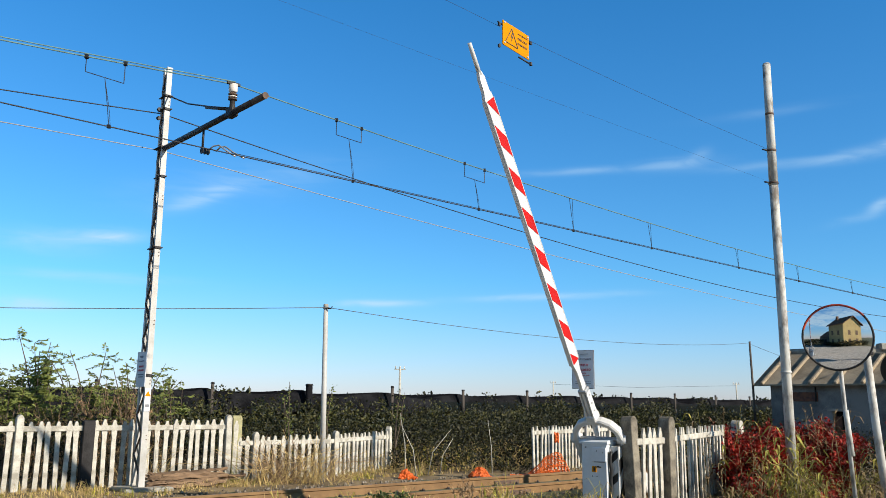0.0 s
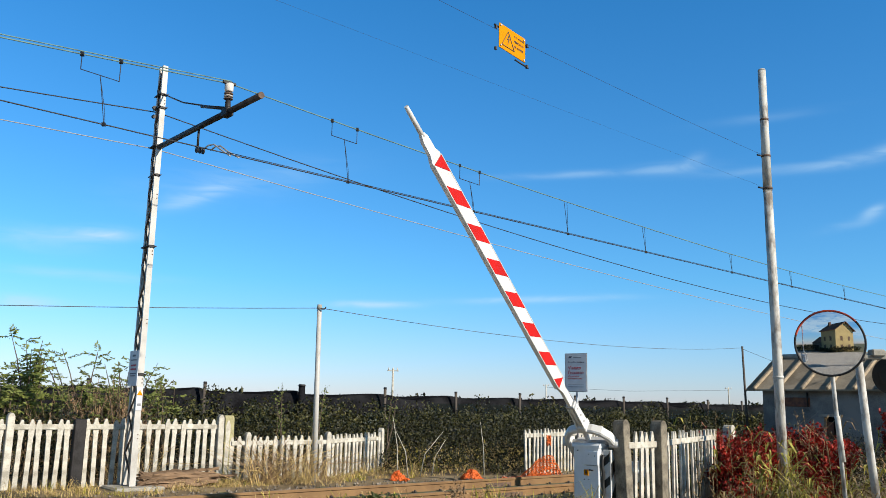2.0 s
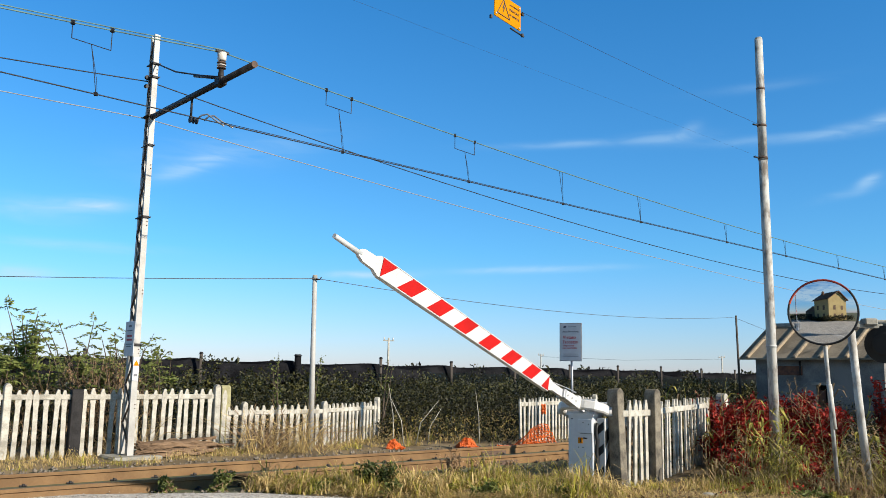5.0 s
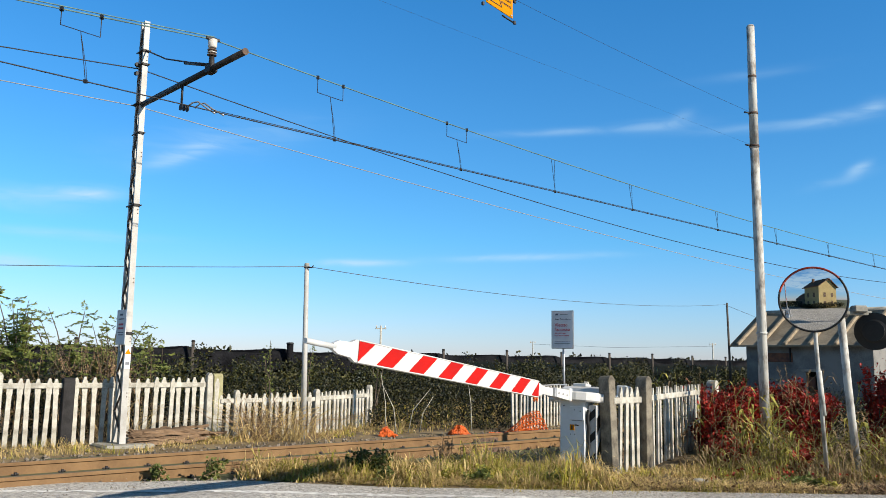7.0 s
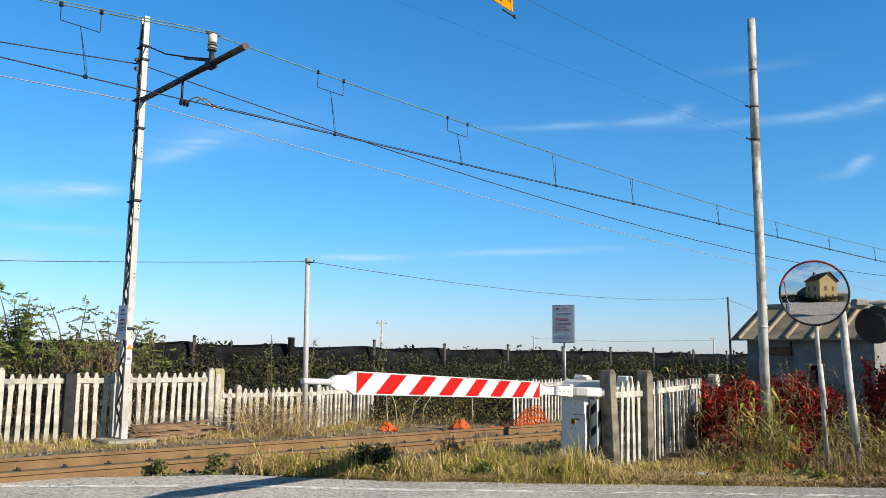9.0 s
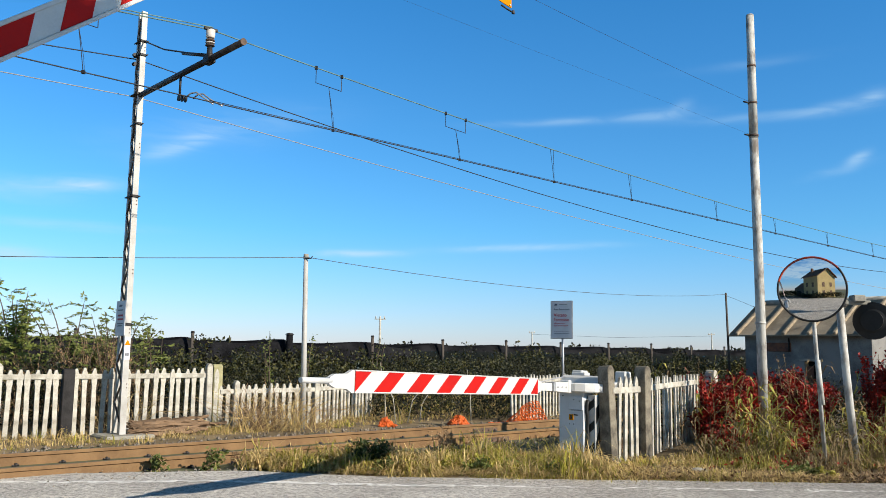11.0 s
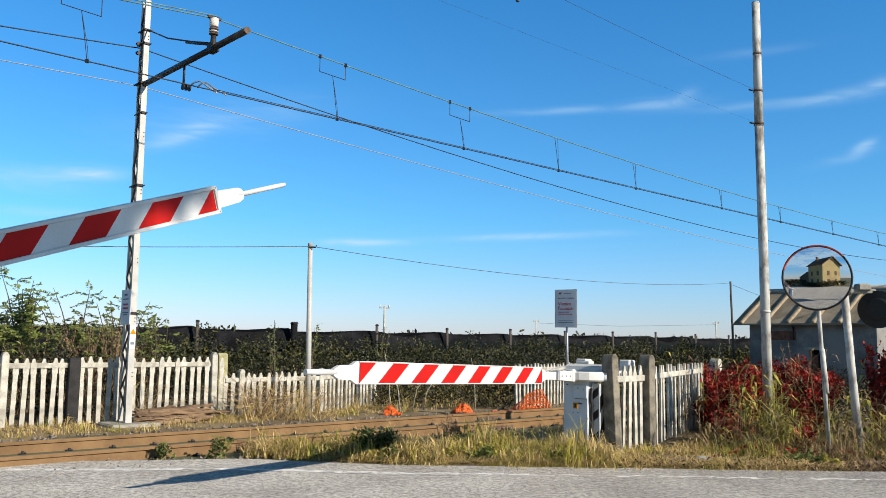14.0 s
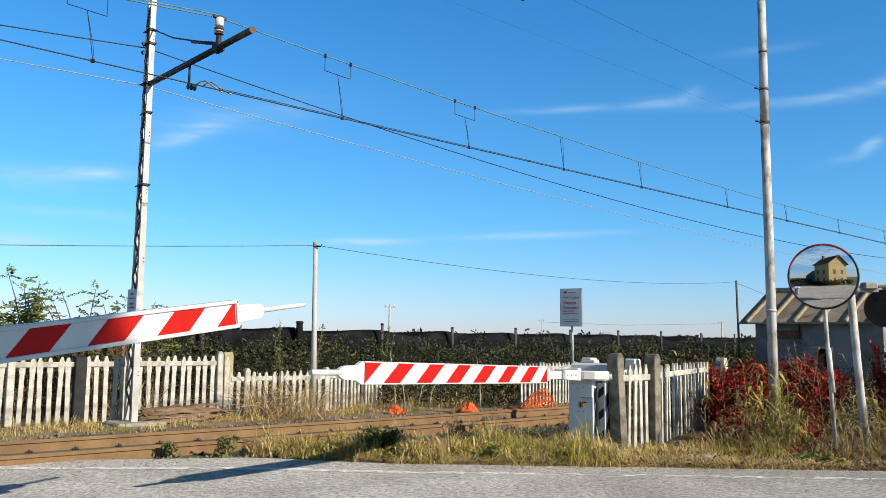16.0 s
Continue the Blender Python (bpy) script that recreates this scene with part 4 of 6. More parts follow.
def build_guard_wire():
    R = Vector((5.83, 15.4, 0))
    pts = [R - TRACK * s + Vector((0, 0, 6.33 + 0.022 * s + 0.003 * s * s)) for s in (0.1, 1, 2, 3.2, 4.5, 6, 7, 8.5, 10, 12, 14, 16, 18)]
    wire("guard_wire", "thin steel wire over the road carrying a warning board", pts, 0.0026, CABLE)
    pts = [R - TRACK * s + Vector((0, 0, 5.70 + 0.02 * s)) for s in (0.1, 3, 6, 9, 12, 18)]
    wire("guard_wire", "very thin lower steel wire over the road", pts, 0.0012, CABLE)
    b = R - TRACK * 7.0
    t = thing("warning_board", "yellow high-voltage warning board hanging on a wire", "warning sign", pose(b.x, b.y, 6.55, 0, 0, TURN))
    sk = -0.18
    # board in local x, z; it hangs along the sloping wire
    W, H = 0.505, 0.35
    board = part("board", prism([(-0.03, 0.20 - H), (W - 0.03, 0.20 - H + sk * W), (W - 0.03, 0.20 + sk * W), (-0.03, 0.20)], -0.006, 0.006), YELLOW, t)
    for (x, z) in ((0.0, 0.17), (W - 0.06, 0.17 + sk * W), (0.0, 0.23 - H), (W - 0.06, 0.23 - H + sk * W)):
        part("fixing", tube([(x, -0.02, z), (x, 0.02, z)], 0.012, 6), ALU, t)
    for z0 in (0.13, 0.17 - H):
        part("clamp_bar", tube([(-0.10 if z0 > 0 else 0.3, 0.02, z0 + 0.03 if z0 > 0 else z0 + sk * 0.34), (W + 0.06, 0.02, z0 + sk * (W + 0.1))], 0.012, 6), DARK_STEEL, t)
        for x in (-0.07, W + 0.03):
            part("clip", box(0.03, 0.03, 0.045, x, 0.02, z0 + sk * max(x, 0)), DARK_STEEL, t)
    # triangle with a flash
    for a, bb in (((0.0, -0.10), (0.24, -0.10 + sk * 0.24)), ((0.24, -0.10 + sk * 0.24), (0.12, 0.115)), ((0.12, 0.115), (0.0, -0.10))):
        part("triangle_edge", tube([(a[0] + 0.02, -0.008, a[1] + 0.0), (bb[0] + 0.02, -0.008, bb[1] + 0.0)], 0.006, 4), BLACK, t)
    part("flash", prism([(0.150, 0.065), (0.118, -0.01), (0.142, -0.012), (0.128, -0.085), (0.168, 0.008), (0.142, 0.008), (0.168, 0.06)], -0.010, -0.007), BLACK, t)
    for i, line in enumerate(("ALTA TENSIONE", "PERICOLO", "DI MORTE")):
        txt = text_mesh(line, 0.040 if i else 0.0265)
        o = new("lettering", txt)
        o.data.materials.append(BLACK)
        o.parent = t
        shear = Matrix(((1, 0, 0, 0), (0, 1, 0, 0), (sk, 0, 1, 0), (0, 0, 0, 1)))
        for v in o.data.vertices:
            v.co = shear @ (Matrix.Rotation(radians(90), 4, "X") @ v.co)
        o.matrix_basis = Matrix.Translation((0.252, -0.009, 0.115 + sk * 0.252 - 0.075 * i))


def text_mesh(body, size):
    cu = bpy.data.curves.new("lettering", "FONT")
    cu.body, cu.size, cu.extrude, cu.resolution_u = body, size, 0.001, 2
    cu.offset = 0.018 * size
    ob = bpy.data.objects.new("lettering", cu)
    scene.collection.objects.link(ob)
    me = bpy.data.meshes.new_from_object(ob.evaluated_get(bpy.context.evaluated_depsgraph_get()))
    bpy.data.objects.remove(ob)
    bpy.data.curves.remove(cu)
    return me


def build_phone_line():
    p = thing("slim_post", "slim white concrete telephone post behind the fence", "pole", pose(-2.82, 17.6, 0))
    part("shaft", tube([(0.03, 0, -0.1), (-0.02, 0, 3.52)], [0.062, 0.048], 12), WHITE_STEEL, p)
    part("cap", tube([(-0.02, 0, 3.50), (-0.02, 0, 3.60)], [0.058, 0.05], 12), CONCRETE_OLD, p)
    part("hook", tube([(0.02, -0.06, 3.50), (0.10, -0.08, 3.50), (0.13, -0.08, 3.55)], 0.012, 6), DARK_STEEL, p)
    A, B = Vector((-2.80, 17.52, 3.52)), Vector((12.9, 38.0, 4.35))
    pts = [A.lerp(B, k / 14) - Vector((0, 0, 1.15 * 4 * (k / 14) * (1 - k / 14) * 0.30)) for k in range(15)]
    wire("phone_wire", "thin telephone wire sagging between posts", pts, 0.007, WIRE_GREY)
    C = Vector((-16.5, 12.5, 3.10))
    pts = [A.lerp(C, k / 10) - Vector((0, 0, 0.12 * 4 * (k / 10) * (1 - k / 10))) for k in range(11)]
    wire("phone_wire", "thin telephone wire running along the track", pts, 0.007, WIRE_GREY)
    q = thing("thin_pole", "thin dark wooden pole beside the shed", "pole", pose(12.95, 38.0, 0))
    part("shaft", tube([(0.05, 0, -0.1), (-0.05, 0, 4.42)], [0.06, 0.045], 8), NET_POST, q)
    wire("phone_wire", "thin telephone wire sagging between posts", [(12.9, 38, 4.3), (16, 41, 3.7), (20, 45, 3.4), (27, 52, 3.6)], 0.008, WIRE_GREY)
    wire("field_wire", "far thin wire between utility poles", [(17.4, 160, 5.1), (32, 155, 4.6), (48.2, 150, 5.0)], 0.02, WIRE_GREY)


def build_far_poles():
    for x, y, h, w in ((-6.4, 90, 5.2, 1.2), (48.2, 150, 5.5, 1.4), (17.4, 160, 5.6, 1.2)):
        p = thing("utility_pole", "distant grey utility pole with a crossarm", "utility pole", pose(x, y, 0, 0, 0, 20), group="far utility poles")
        part("shaft", tube([(0, 0, -0.1), (0, 0, h)], [0.13, 0.10], 8), CONCRETE, p)
        part("crossarm", box(w, 0.1, 0.1, 0, 0, h - 0.25), CONCRETE_OLD, p)
        for k in (-1, 0, 1):
            part("insulator", tube([(k * w * 0.4, 0, h - 0.2), (k * w * 0.4, 0, h + 0.08)], 0.06, 6), PORCELAIN, p)


def build_notice():
    p = thing("notice_sign", "white no-entry notice board on a steel post", "notice sign", pose(2.95, 20.5, 0, 0, 0, -31))
    part("post", tube([(0.04, 0.03, -0.1), (0, 0.03, 2.80)], 0.028, 10), ALU, p)
    board = part("board", box(0.575, 0.02, 0.92, 0.0, 0, 2.41, 0.004), SIGN_GREY, p)
    part("face", box(0.545, 0.006, 0.89, 0.0, -0.012, 2.41), SIGN_WHITE, board)
    part("emblem", prism([(-0.19, 2.755), (-0.12, 2.755), (-0.10, 2.80), (-0.17, 2.80)], -0.019, -0.015), SIGN_DARK, board, "small grey emblem shape")
    part("text_bar", box(0.20, 0.004, 0.016, 0.04, -0.017, 2.775), SIGN_GREY, board)
    for line, z, size, ink in (("Area Ferroviaria", 2.640, 0.062, SIGN_DARK), ("Vietato", 2.485, 0.115, SIGN_RED), ("l'accesso", 2.375, 0.115, SIGN_RED), ("alle persone", 2.305, 0.058, SIGN_RED), ("non autorizzate", 2.250, 0.058, SIGN_RED)):
        me = text_mesh(line, size)
        o = new("lettering", me)
        o.data.materials.append(ink)
        o.parent = board
        o.matrix_basis = pose(-0.20, -0.0175, z, 90, 0, 0)
    part("rule", box(0.40, 0.004, 0.008, 0, -0.017, 2.12), SIGN_GREY, board)
    part("text_bar", box(0.40, 0.004, 0.016, 0, -0.017, 2.07), SIGN_GREY, board)


# ---- traffic mirror and bell post ----
def build_mirror():
    m = thing("traffic_mirror", "round convex traffic mirror with an orange-red rim on a grey post", "traffic mirror", pose(5.68, 12.6, 0))
    part("post", tube([(0.0, 0, -0.1), (-0.10, 0, 2.2), (-0.12, -0.02, 2.6)], 0.030, 12), GREY_POLE, m, "thin grey steel post")
    part("sleeve", tube([(-0.02, 0, 0.9), (-0.065, 0, 1.55)], 0.039, 12), GREY_POLE, m)
    head = part("back_shell", bmesh_disc(0.485, 0.05), BLACK, m)
    head.matrix_basis = Matrix.Translation((-0.15, -0.10, 2.60)) @ MIRROR_TURN
    R, a = 3.4, 0.463
    bm = bmesh.new()
    prof = []
    for k in range(19):
        r = a * k / 18
        prof.append((r, math.sqrt(R * R - r * r) - math.sqrt(R * R - a * a)))
    add_lathe(bm, prof, 72, Matrix())
    bmesh.ops.recalc_face_normals(bm, faces=bm.faces)
    f = part("mirror_face", bm, MIRROR, m, "silvered convex mirror face", smooth=True)
    f.matrix_basis = head.matrix_basis @ Matrix.Translation((0, 0, 0.02))
    for name, a0, a1, ma in (("rim", 40, 165, RIM_RED), ("rim", 165, 400, BLACK)):
        bm = bmesh.new()
        n = 40
        pts = [(0.474 * math.cos(radians(a0 + (a1 - a0) * k / n)), 0.474 * math.sin(radians(a0 + (a1 - a0) * k / n)), 0.02) for k in range(n + 1)]
        add_tube(bm, pts, 0.016, 8)
        r = part(name, bm, ma, m, "orange-red rim section" if ma is RIM_RED else "")
        r.matrix_basis = head.matrix_basis
    part("bracket", box(0.10, 0.12, 0.16, -0.11, -0.02, 2.5, 0.01), DARK_STEEL, m)


def bmesh_disc(r, t):
    bm = bmesh.new()
    add_lathe(bm, [(0, -0.10), (r * 0.5, -0.09), (r * 0.85, -0.05), (r, 0.0), (r, 0.015), (0, 0.015)], 64, Matrix())
    bmesh.ops.recalc_face_normals(bm, faces=bm.faces)
    return bm


RIM_RED = mat("rim_red", (0.496, 0.064, 0.024), (0.16, 0.024, 0.02), rough=0.5, bump=0, scale=4, low=0.4, high=0.6)
MIRROR_TURN = (Vector((-5.9, -11.4, -0.42)).normalized()).to_track_quat("Z", "Y").to_matrix().to_4x4()


def build_bell_post():
    b = thing("signal_post", "white leaning post carrying a large black signal light", "signal post", pose(6.33, 13.0, 0))
    part("post", tube([(0.0, 0, -0.1), (-0.10, 0, 1.3), (-0.165, 0, 2.46)], 0.058, 14), GREY_POLE, b)
    part("post_cap", tube([(-0.165, 0, 2.45), (-0.167, 0, 2.49)], [0.062, 0.05], 14), GREY_POLE, b)
    part("arm", box(0.46, 0.08, 0.07, 0.08, 0.0, 2.44, 0.01), CONCRETE_OLD, b, "grey mounting arm")
    part("junction_box", box(0.20, 0.18, 0.11, 0.12, 0.0, 2.50, 0.02), CONCRETE_OLD, b)
    part("strap", box(0.15, 0.13, 0.05, -0.16, 0, 2.40, 0.005), DARK_STEEL, b)
    bm = bmesh.new()
    turn = Vector((-0.55, -0.83, 0)).normalized().to_track_quat("Z", "Y").to_matrix().to_4x4()
    add_lathe(bm, [(0, -0.08), (0.12, -0.08), (0.16, 0.0), (0.235, 0.02), (0.235, 0.035), (0.15, 0.04), (0.12, 0.05), (0.05, 0.02), (0, 0.02)], 40, Matrix())
    bmesh.ops.recalc_face_normals(bm, faces=bm.faces)
    d = part("backing_disc", bm, BLACK, b, "round black backing disc")
    d.matrix_basis = Matrix.Translation((0.33, -0.04, 2.16)) @ turn @ Matrix.Diagonal((1.22, 1.22, 1.22, 1))
    h = part("hood", tube([(0, 0, 0.02), (0, 0, 0.14)], [0.12, 0.125], 24), BLACK, b)
    h.matrix_basis = d.matrix_basis
    part("stem", tube([(0.28, 0.0, 2.45), (0.32, 0.05, 2.2)], 0.03, 10), DARK_STEEL, b)


# ---- shed beyond the line ----
ROOF_BATTEN = mat("roof_batten", (0.32, 0.256, 0.176), (0.208, 0.168, 0.12), rough=0.95)


def build_shed():
    """Local x runs along the front, y away from it; the origin lies under the corner of the eave."""
    s = thing("shed", "derelict grey plastered shed with a brown sheet roof", "shed", pose(12.97, 38.0, 0, 0, 0, math.degrees(math.atan2(ACROSS.y, ACROSS.x))))
    x0, x1, y0, y1, eave, t = 0.55, 6.0, 0.45, 4.85, 2.52, 0.25
    wx0, wx1, wz0, wz1 = 3.22, 3.75, 0.0, 1.40
    for a, b2, c, d in ((x0, wx0, -0.1, eave), (wx1, x1, -0.1, eave), (wx0, wx1, wz1, eave)):
        part("wall", box(b2 - a, t, d - c, (a + b2) / 2, y0 + t / 2, (c + d) / 2), SHED_WALL, s)
    part("wall", box(x1 - x0 - 2 * t, t, eave + 0.1, (x0 + x1) / 2, y1 - t / 2, eave / 2 - 0.05), SHED_WALL, s)
    for x in (x0 + t / 2, x1 - t / 2):
        part("wall", box(t, y1 - y0 - t, eave + 0.1, x, (y0 + y1) / 2 + t / 2, eave / 2 - 0.05), SHED_WALL, s)
        bm = bmesh.new()
        add_prism(bm, [(y0, eave), (y1, eave), ((y0 + y1) / 2, 3.75)], x - t / 2 + 0.002, x + t / 2 - 0.002, 0, Matrix(((0, 1, 0, 0), (1, 0, 0, 0), (0, 0, 1, 0), (0, 0, 0, 1))))
        part("gable_wall", bm, SHED_WALL, s)
    part("door_recess", box(wx1 - wx0, 0.05, wz1 - wz0, (wx0 + wx1) / 2, y0 + t + 0.2, (wz0 + wz1) / 2), DARK_HOLE, s, "dark open doorway")
    part("broken_door", box(0.28, 0.04, 1.2, wx0 + 0.18, y0 + 0.16, 0.6), RUST_PLATE, s)
    part("lintel", box(wx1 - wx0 + 0.36, 0.08, 0.10, (wx0 + wx1) / 2, y0 - 0.03, wz1 + 0.07), CONCRETE_OLD, s)
    part("rusty_panel", box(1.25, 0.05, 0.38, 2.05, y0 - 0.025, 2.0, 0.01), RUST_PLATE, s, "rust-brown metal panel")
    part("vent_pipe", tube([(2.60, y0 - 0.06, 1.80), (2.60, y0 - 0.06, 2.40)], 0.035, 8), DARK_STEEL, s)
    run, rise = 2.65, 1.52
    for sg in (0, 1):
        bm = bmesh.new()
        ya, yb = (0.0, run) if sg == 0 else (2 * run, run)
        P = [(0, ya, eave), (6.3, ya, eave), (6.3, yb, eave + rise), (0, yb, eave + rise)]
        top = [bm.verts.new(p) for p in P]
        low = [bm.verts.new((x, y, z - 0.07)) for x, y, z in P]
        bm.faces.new(top)
        bm.faces.new(low[::-1])
        for a in range(4):
            b2 = (a + 1) % 4
            bm.faces.new((top[a], low[a], low[b2], top[b2]))
        bmesh.ops.recalc_face_normals(bm, faces=bm.faces)
        part("roof_slope", bm, ROOF_SHEET, s, "brown-grey weathered sheet roof slope")
    for k in range(6):
        x = 0.42 + 1.08 * k
        a, b2 = Vector((x, -0.06, eave + 0.02)), Vector((x, run, eave + rise + 0.06))
        d = b2 - a
        bm = bmesh.new()
        add_box(bm, 0, 0, 0, 0.15, 0.13, d.length, Matrix.Translation((a + b2) / 2) @ pose(0, 0, 0, math.degrees(math.atan2(-d.y, d.z)), 0, 0), 0.03)
        part("roof_batten", bm, ROOF_BATTEN, s, "raised pale roof batten")
    part("ridge_cap", tube([(-0.05, run, eave + rise + 0.04), (6.3, run, eave + rise + 0.04)], 0.11, 8), CONCRETE_OLD, s)
    part("verge_board", prism([(-0.03, eave - 0.1), (0.03, eave - 0.1), (0.03, eave), (-0.03, eave)], -0.02, 0.02), CONCRETE, s)
    w = thing("white_outbuilding", "low white rendered outbuilding beside the shed", "outbuilding", pose(19.6, 36.0, 0, 0, 0, -20))
    part("wall", box(2.6, 2.4, 2.3, 0, 0, 1.1, 0.02), SIGN_WHITE, w)
    part("roof", prism([(-1.5, 2.24), (1.5, 2.24), (1.5, 2.34), (-1.5, 2.55)], -1.4, 1.4), ROOF_SHEET, w)


build_plain_pole()
build_guard_wire()
build_phone_line()
build_far_poles()
build_notice()
build_mirror()
build_bell_post()
build_shed()


# ---- house across the road, seen in the mirror ----
def build_house():
    h = thing("yellow_house", "two-storey yellow rendered house with a gable roof", "house", pose(-7.1, -17.85, 0, 0, 0, 21))
    # local: gable end faces +x
    L, W, E, R = 7.2, 7.6, 7.2, 9.8
    part("body", box(L, W, E, -L / 2, 0, E / 2), HOUSE_YELLOW, h, "yellow rendered walls")
    bm = bmesh.new()
    add_prism(bm, [(-W / 2, E), (W / 2, E), (0, R)], 0, L, 0, pose(0, 0, 0, 0, 0, 90))
    part("gable", bm, HOUSE_YELLOW, h)
    for s in (-1, 1):
        a, b = Vector((0, s * (W / 2 + 0.6), E - 0.3)), Vector((0, 0, R + 0.12))
        d = b - a
        bm = bmesh.new()
        add_box(bm, 0, 0, 0, L + 1.4, 0.18, d.length, Matrix.Translation(((a + b) / 2) + Vector((-L / 2, 0, 0))) @ pose(0, 0, 0, math.degrees(math.atan2(-d.y, d.z)), 0, 0))
        part("roof_slope", bm, ROOF_TILE, h, "brown clay tile roof slope")
    part("chimney", box(0.7, 0.7, 1.7, -5.6, 1.2, R - 0.1), ROOF_TILE, h)
    for y in (-1.7, 1.5):
        for z in (4.3, 1.6):
            part("shutter", box(0.06, 0.95, 1.45, 0.03, y, z), SHUTTER, h, "brown closed window shutter")
    for x in (-2.2, -5.2):
        for z in (4.3, 1.6):
            part("shutter", box(0.95, 0.06, 1.45, x, W / 2 + 0.03, z), SHUTTER, h)
    g = thing("low_annex", "low brown-roofed annex beside the house", "outbuilding", pose(-17.2, -21.9, 0, 0, 0, 21))
    part("body", box(7.6, 6, 3.4, -0.4, 0, 1.7), HOUSE_BROWN, g)
    part("roof", add_prism(bmesh.new(), [(-3.6, 3.2), (3.6, 3.2), (0, 5.6)], -4.2, 3.5, 0, pose(0, 0, 0, 0, 0, 90)), ROOF_TILE, g)
    part("porch_opening", box(3.0, 0.06, 2.2, -1.0, 3.03, 1.1), DARK_HOLE, g, "dark open porch")
    part("chimney", box(0.5, 0.5, 1.4, 2.4, 1.0, 5.2), ROOF_TILE, g)


build_house()


# ---- vegetation ----
class Heap:
    """Gathers faces of many small leaves or blades into one mesh."""

    def __init__(self):
        self.v, self.f = [], []

    def poly(self, pts, *faces):
        b = len(self.v)
        self.v.extend([tuple(p) for p in pts])
        self.f.extend([tuple(b + i for i in f) for f in faces])

    def blade(self, p, h, w, lean, turn, rng):
        """A grass blade that rises and then arches over towards turn."""
        d = Vector((math.cos(turn), math.sin(turn), 0))
        s = Vector((-d.y, d.x, 0)) * w / 2
        q = Vector(p)
        m = q + d * lean * h * 0.25 + Vector((0, 0, h * (0.62 - 0.10 * lean)))
        n = q + d * lean * h * 0.62 + Vector((0, 0, h * (0.95 - 0.28 * lean)))
        t = q + d * lean * h * 1.05 + Vector((0, 0, h * (1.05 - 0.60 * lean)))
        self.poly([q - s, q + s, m + s * 0.9, m - s * 0.9, n + s * 0.65, n - s * 0.65, t], (0, 1, 2, 3), (3, 2, 4, 5), (5, 4, 6))

    def leaf(self, p, d, n, l, w):
        """A pointed leaf from p along d with its face towards n, folded a little."""
        d = d.normalized()
        s = d.cross(n)
        s = (s if s.length > 1e-4 else d.orthogonal()).normalized() * w / 2
        n2 = s.cross(d).normalized() * w * 0.12
        p = Vector(p)
        self.poly([p, p + d * l * 0.45 + s + n2, p + d * l, p + d * l * 0.45 - s + n2, p + d * l * 0.5], (0, 1, 2, 4), (0, 4, 2, 3))

    def frond(self, p, d, l, rng, size, pairs=6):
        """A feathered leaf: leaflets in pairs along a drooping stalk."""
        d = d.normalized()
        side = d.cross(Vector((0, 0, 1)))
        side = (side if side.length > 0.05 else d.orthogonal()).normalized()
        for k in range(1, pairs + 1):
            u = k / pairs
            q = Vector(p) + d * l * u + Vector((0, 0, -0.35 * l * u * u))
            for sg in (-1, 1):
                w = (side * sg + d * 0.45 + Vector((0, 0, -0.35 + rng.uniform(-0.35, 0.35)))).normalized()
                self.leaf(q, w, Vector((rng.uniform(-1, 1), rng.uniform(-1.4, 0.2), 0.7)), size * (1.1 - 0.4 * abs(u - 0.4)), size * 0.46)
        self.leaf(Vector(p) + d * l + Vector((0, 0, -0.35 * l)), d, Vector((0.3, -0.8, 0.6)), size, size * 0.42)

    def mesh(self, name, material):
        return raw(name, self.v, self.f, material)


def rnd_dir(rng, up=0.0):
    while True:
        v = Vector((rng.uniform(-1, 1), rng.uniform(-1, 1), rng.uniform(-1, 1)))
        if 0.05 < v.length < 1:
            v.normalize()
            v.z += up
            return v.normalized()


def stuff(name, heap, material, label, category="grass"):
    return tagged(new(name, heap.mesh(name, material)), label, category, kind="stuff")


def tufts(rng, green, dry, count, where, h0, h1, dry_share, blades=26, width=0.010, spread=0.06):
    """Separate clumps, each green or dry, of very different height and lean."""
    for _ in range(count):
        x, y = where(rng)
        g = noise.noise((x * 1.3, y * 1.3, 5.0))
        if g < -0.34:
            continue
        h = rng.uniform(h0, h1) * (1.0 + 0.8 * g) * rng.choice((0.6, 0.8, 1.0, 1.0, 1.35))
        is_dry = rng.random() < dry_share + 0.9 * noise.noise((x * 0.8, y * 0.8, 11.0))
        way, comb = rng.uniform(0, 6.283), rng.uniform(0.0, 0.7)
        sp = spread * rng.uniform(0.5, 1.6)
        for _ in range(int(blades * rng.uniform(0.6, 1.3))):
            p = (x + rng.gauss(0, sp), y + rng.gauss(0, sp), -0.03)
            a = way + rng.gauss(0, 0.8) if rng.random() < comb else rng.uniform(0, 6.283)
            (dry if is_dry != (rng.random() < 0.12) else green).blade(p, h * rng.uniform(0.35, 1.25), width * rng.uniform(0.5, 1.5), rng.uniform(0.2, 1.75), a, rng)


def between(x0, x1, y0f, y1f):
    def pick(rng):
        x = rng.uniform(x0, x1)
        return x, rng.uniform(y0f(x), y1f(x))
    return pick


def near_rail_y(x, off=4.5):
    """y of the line off metres from the mast row at x."""
    s = (x - MAST.x - ACROSS.x * off) / TRACK.x
    return MAST.y + TRACK.y * s + ACROSS.y * off


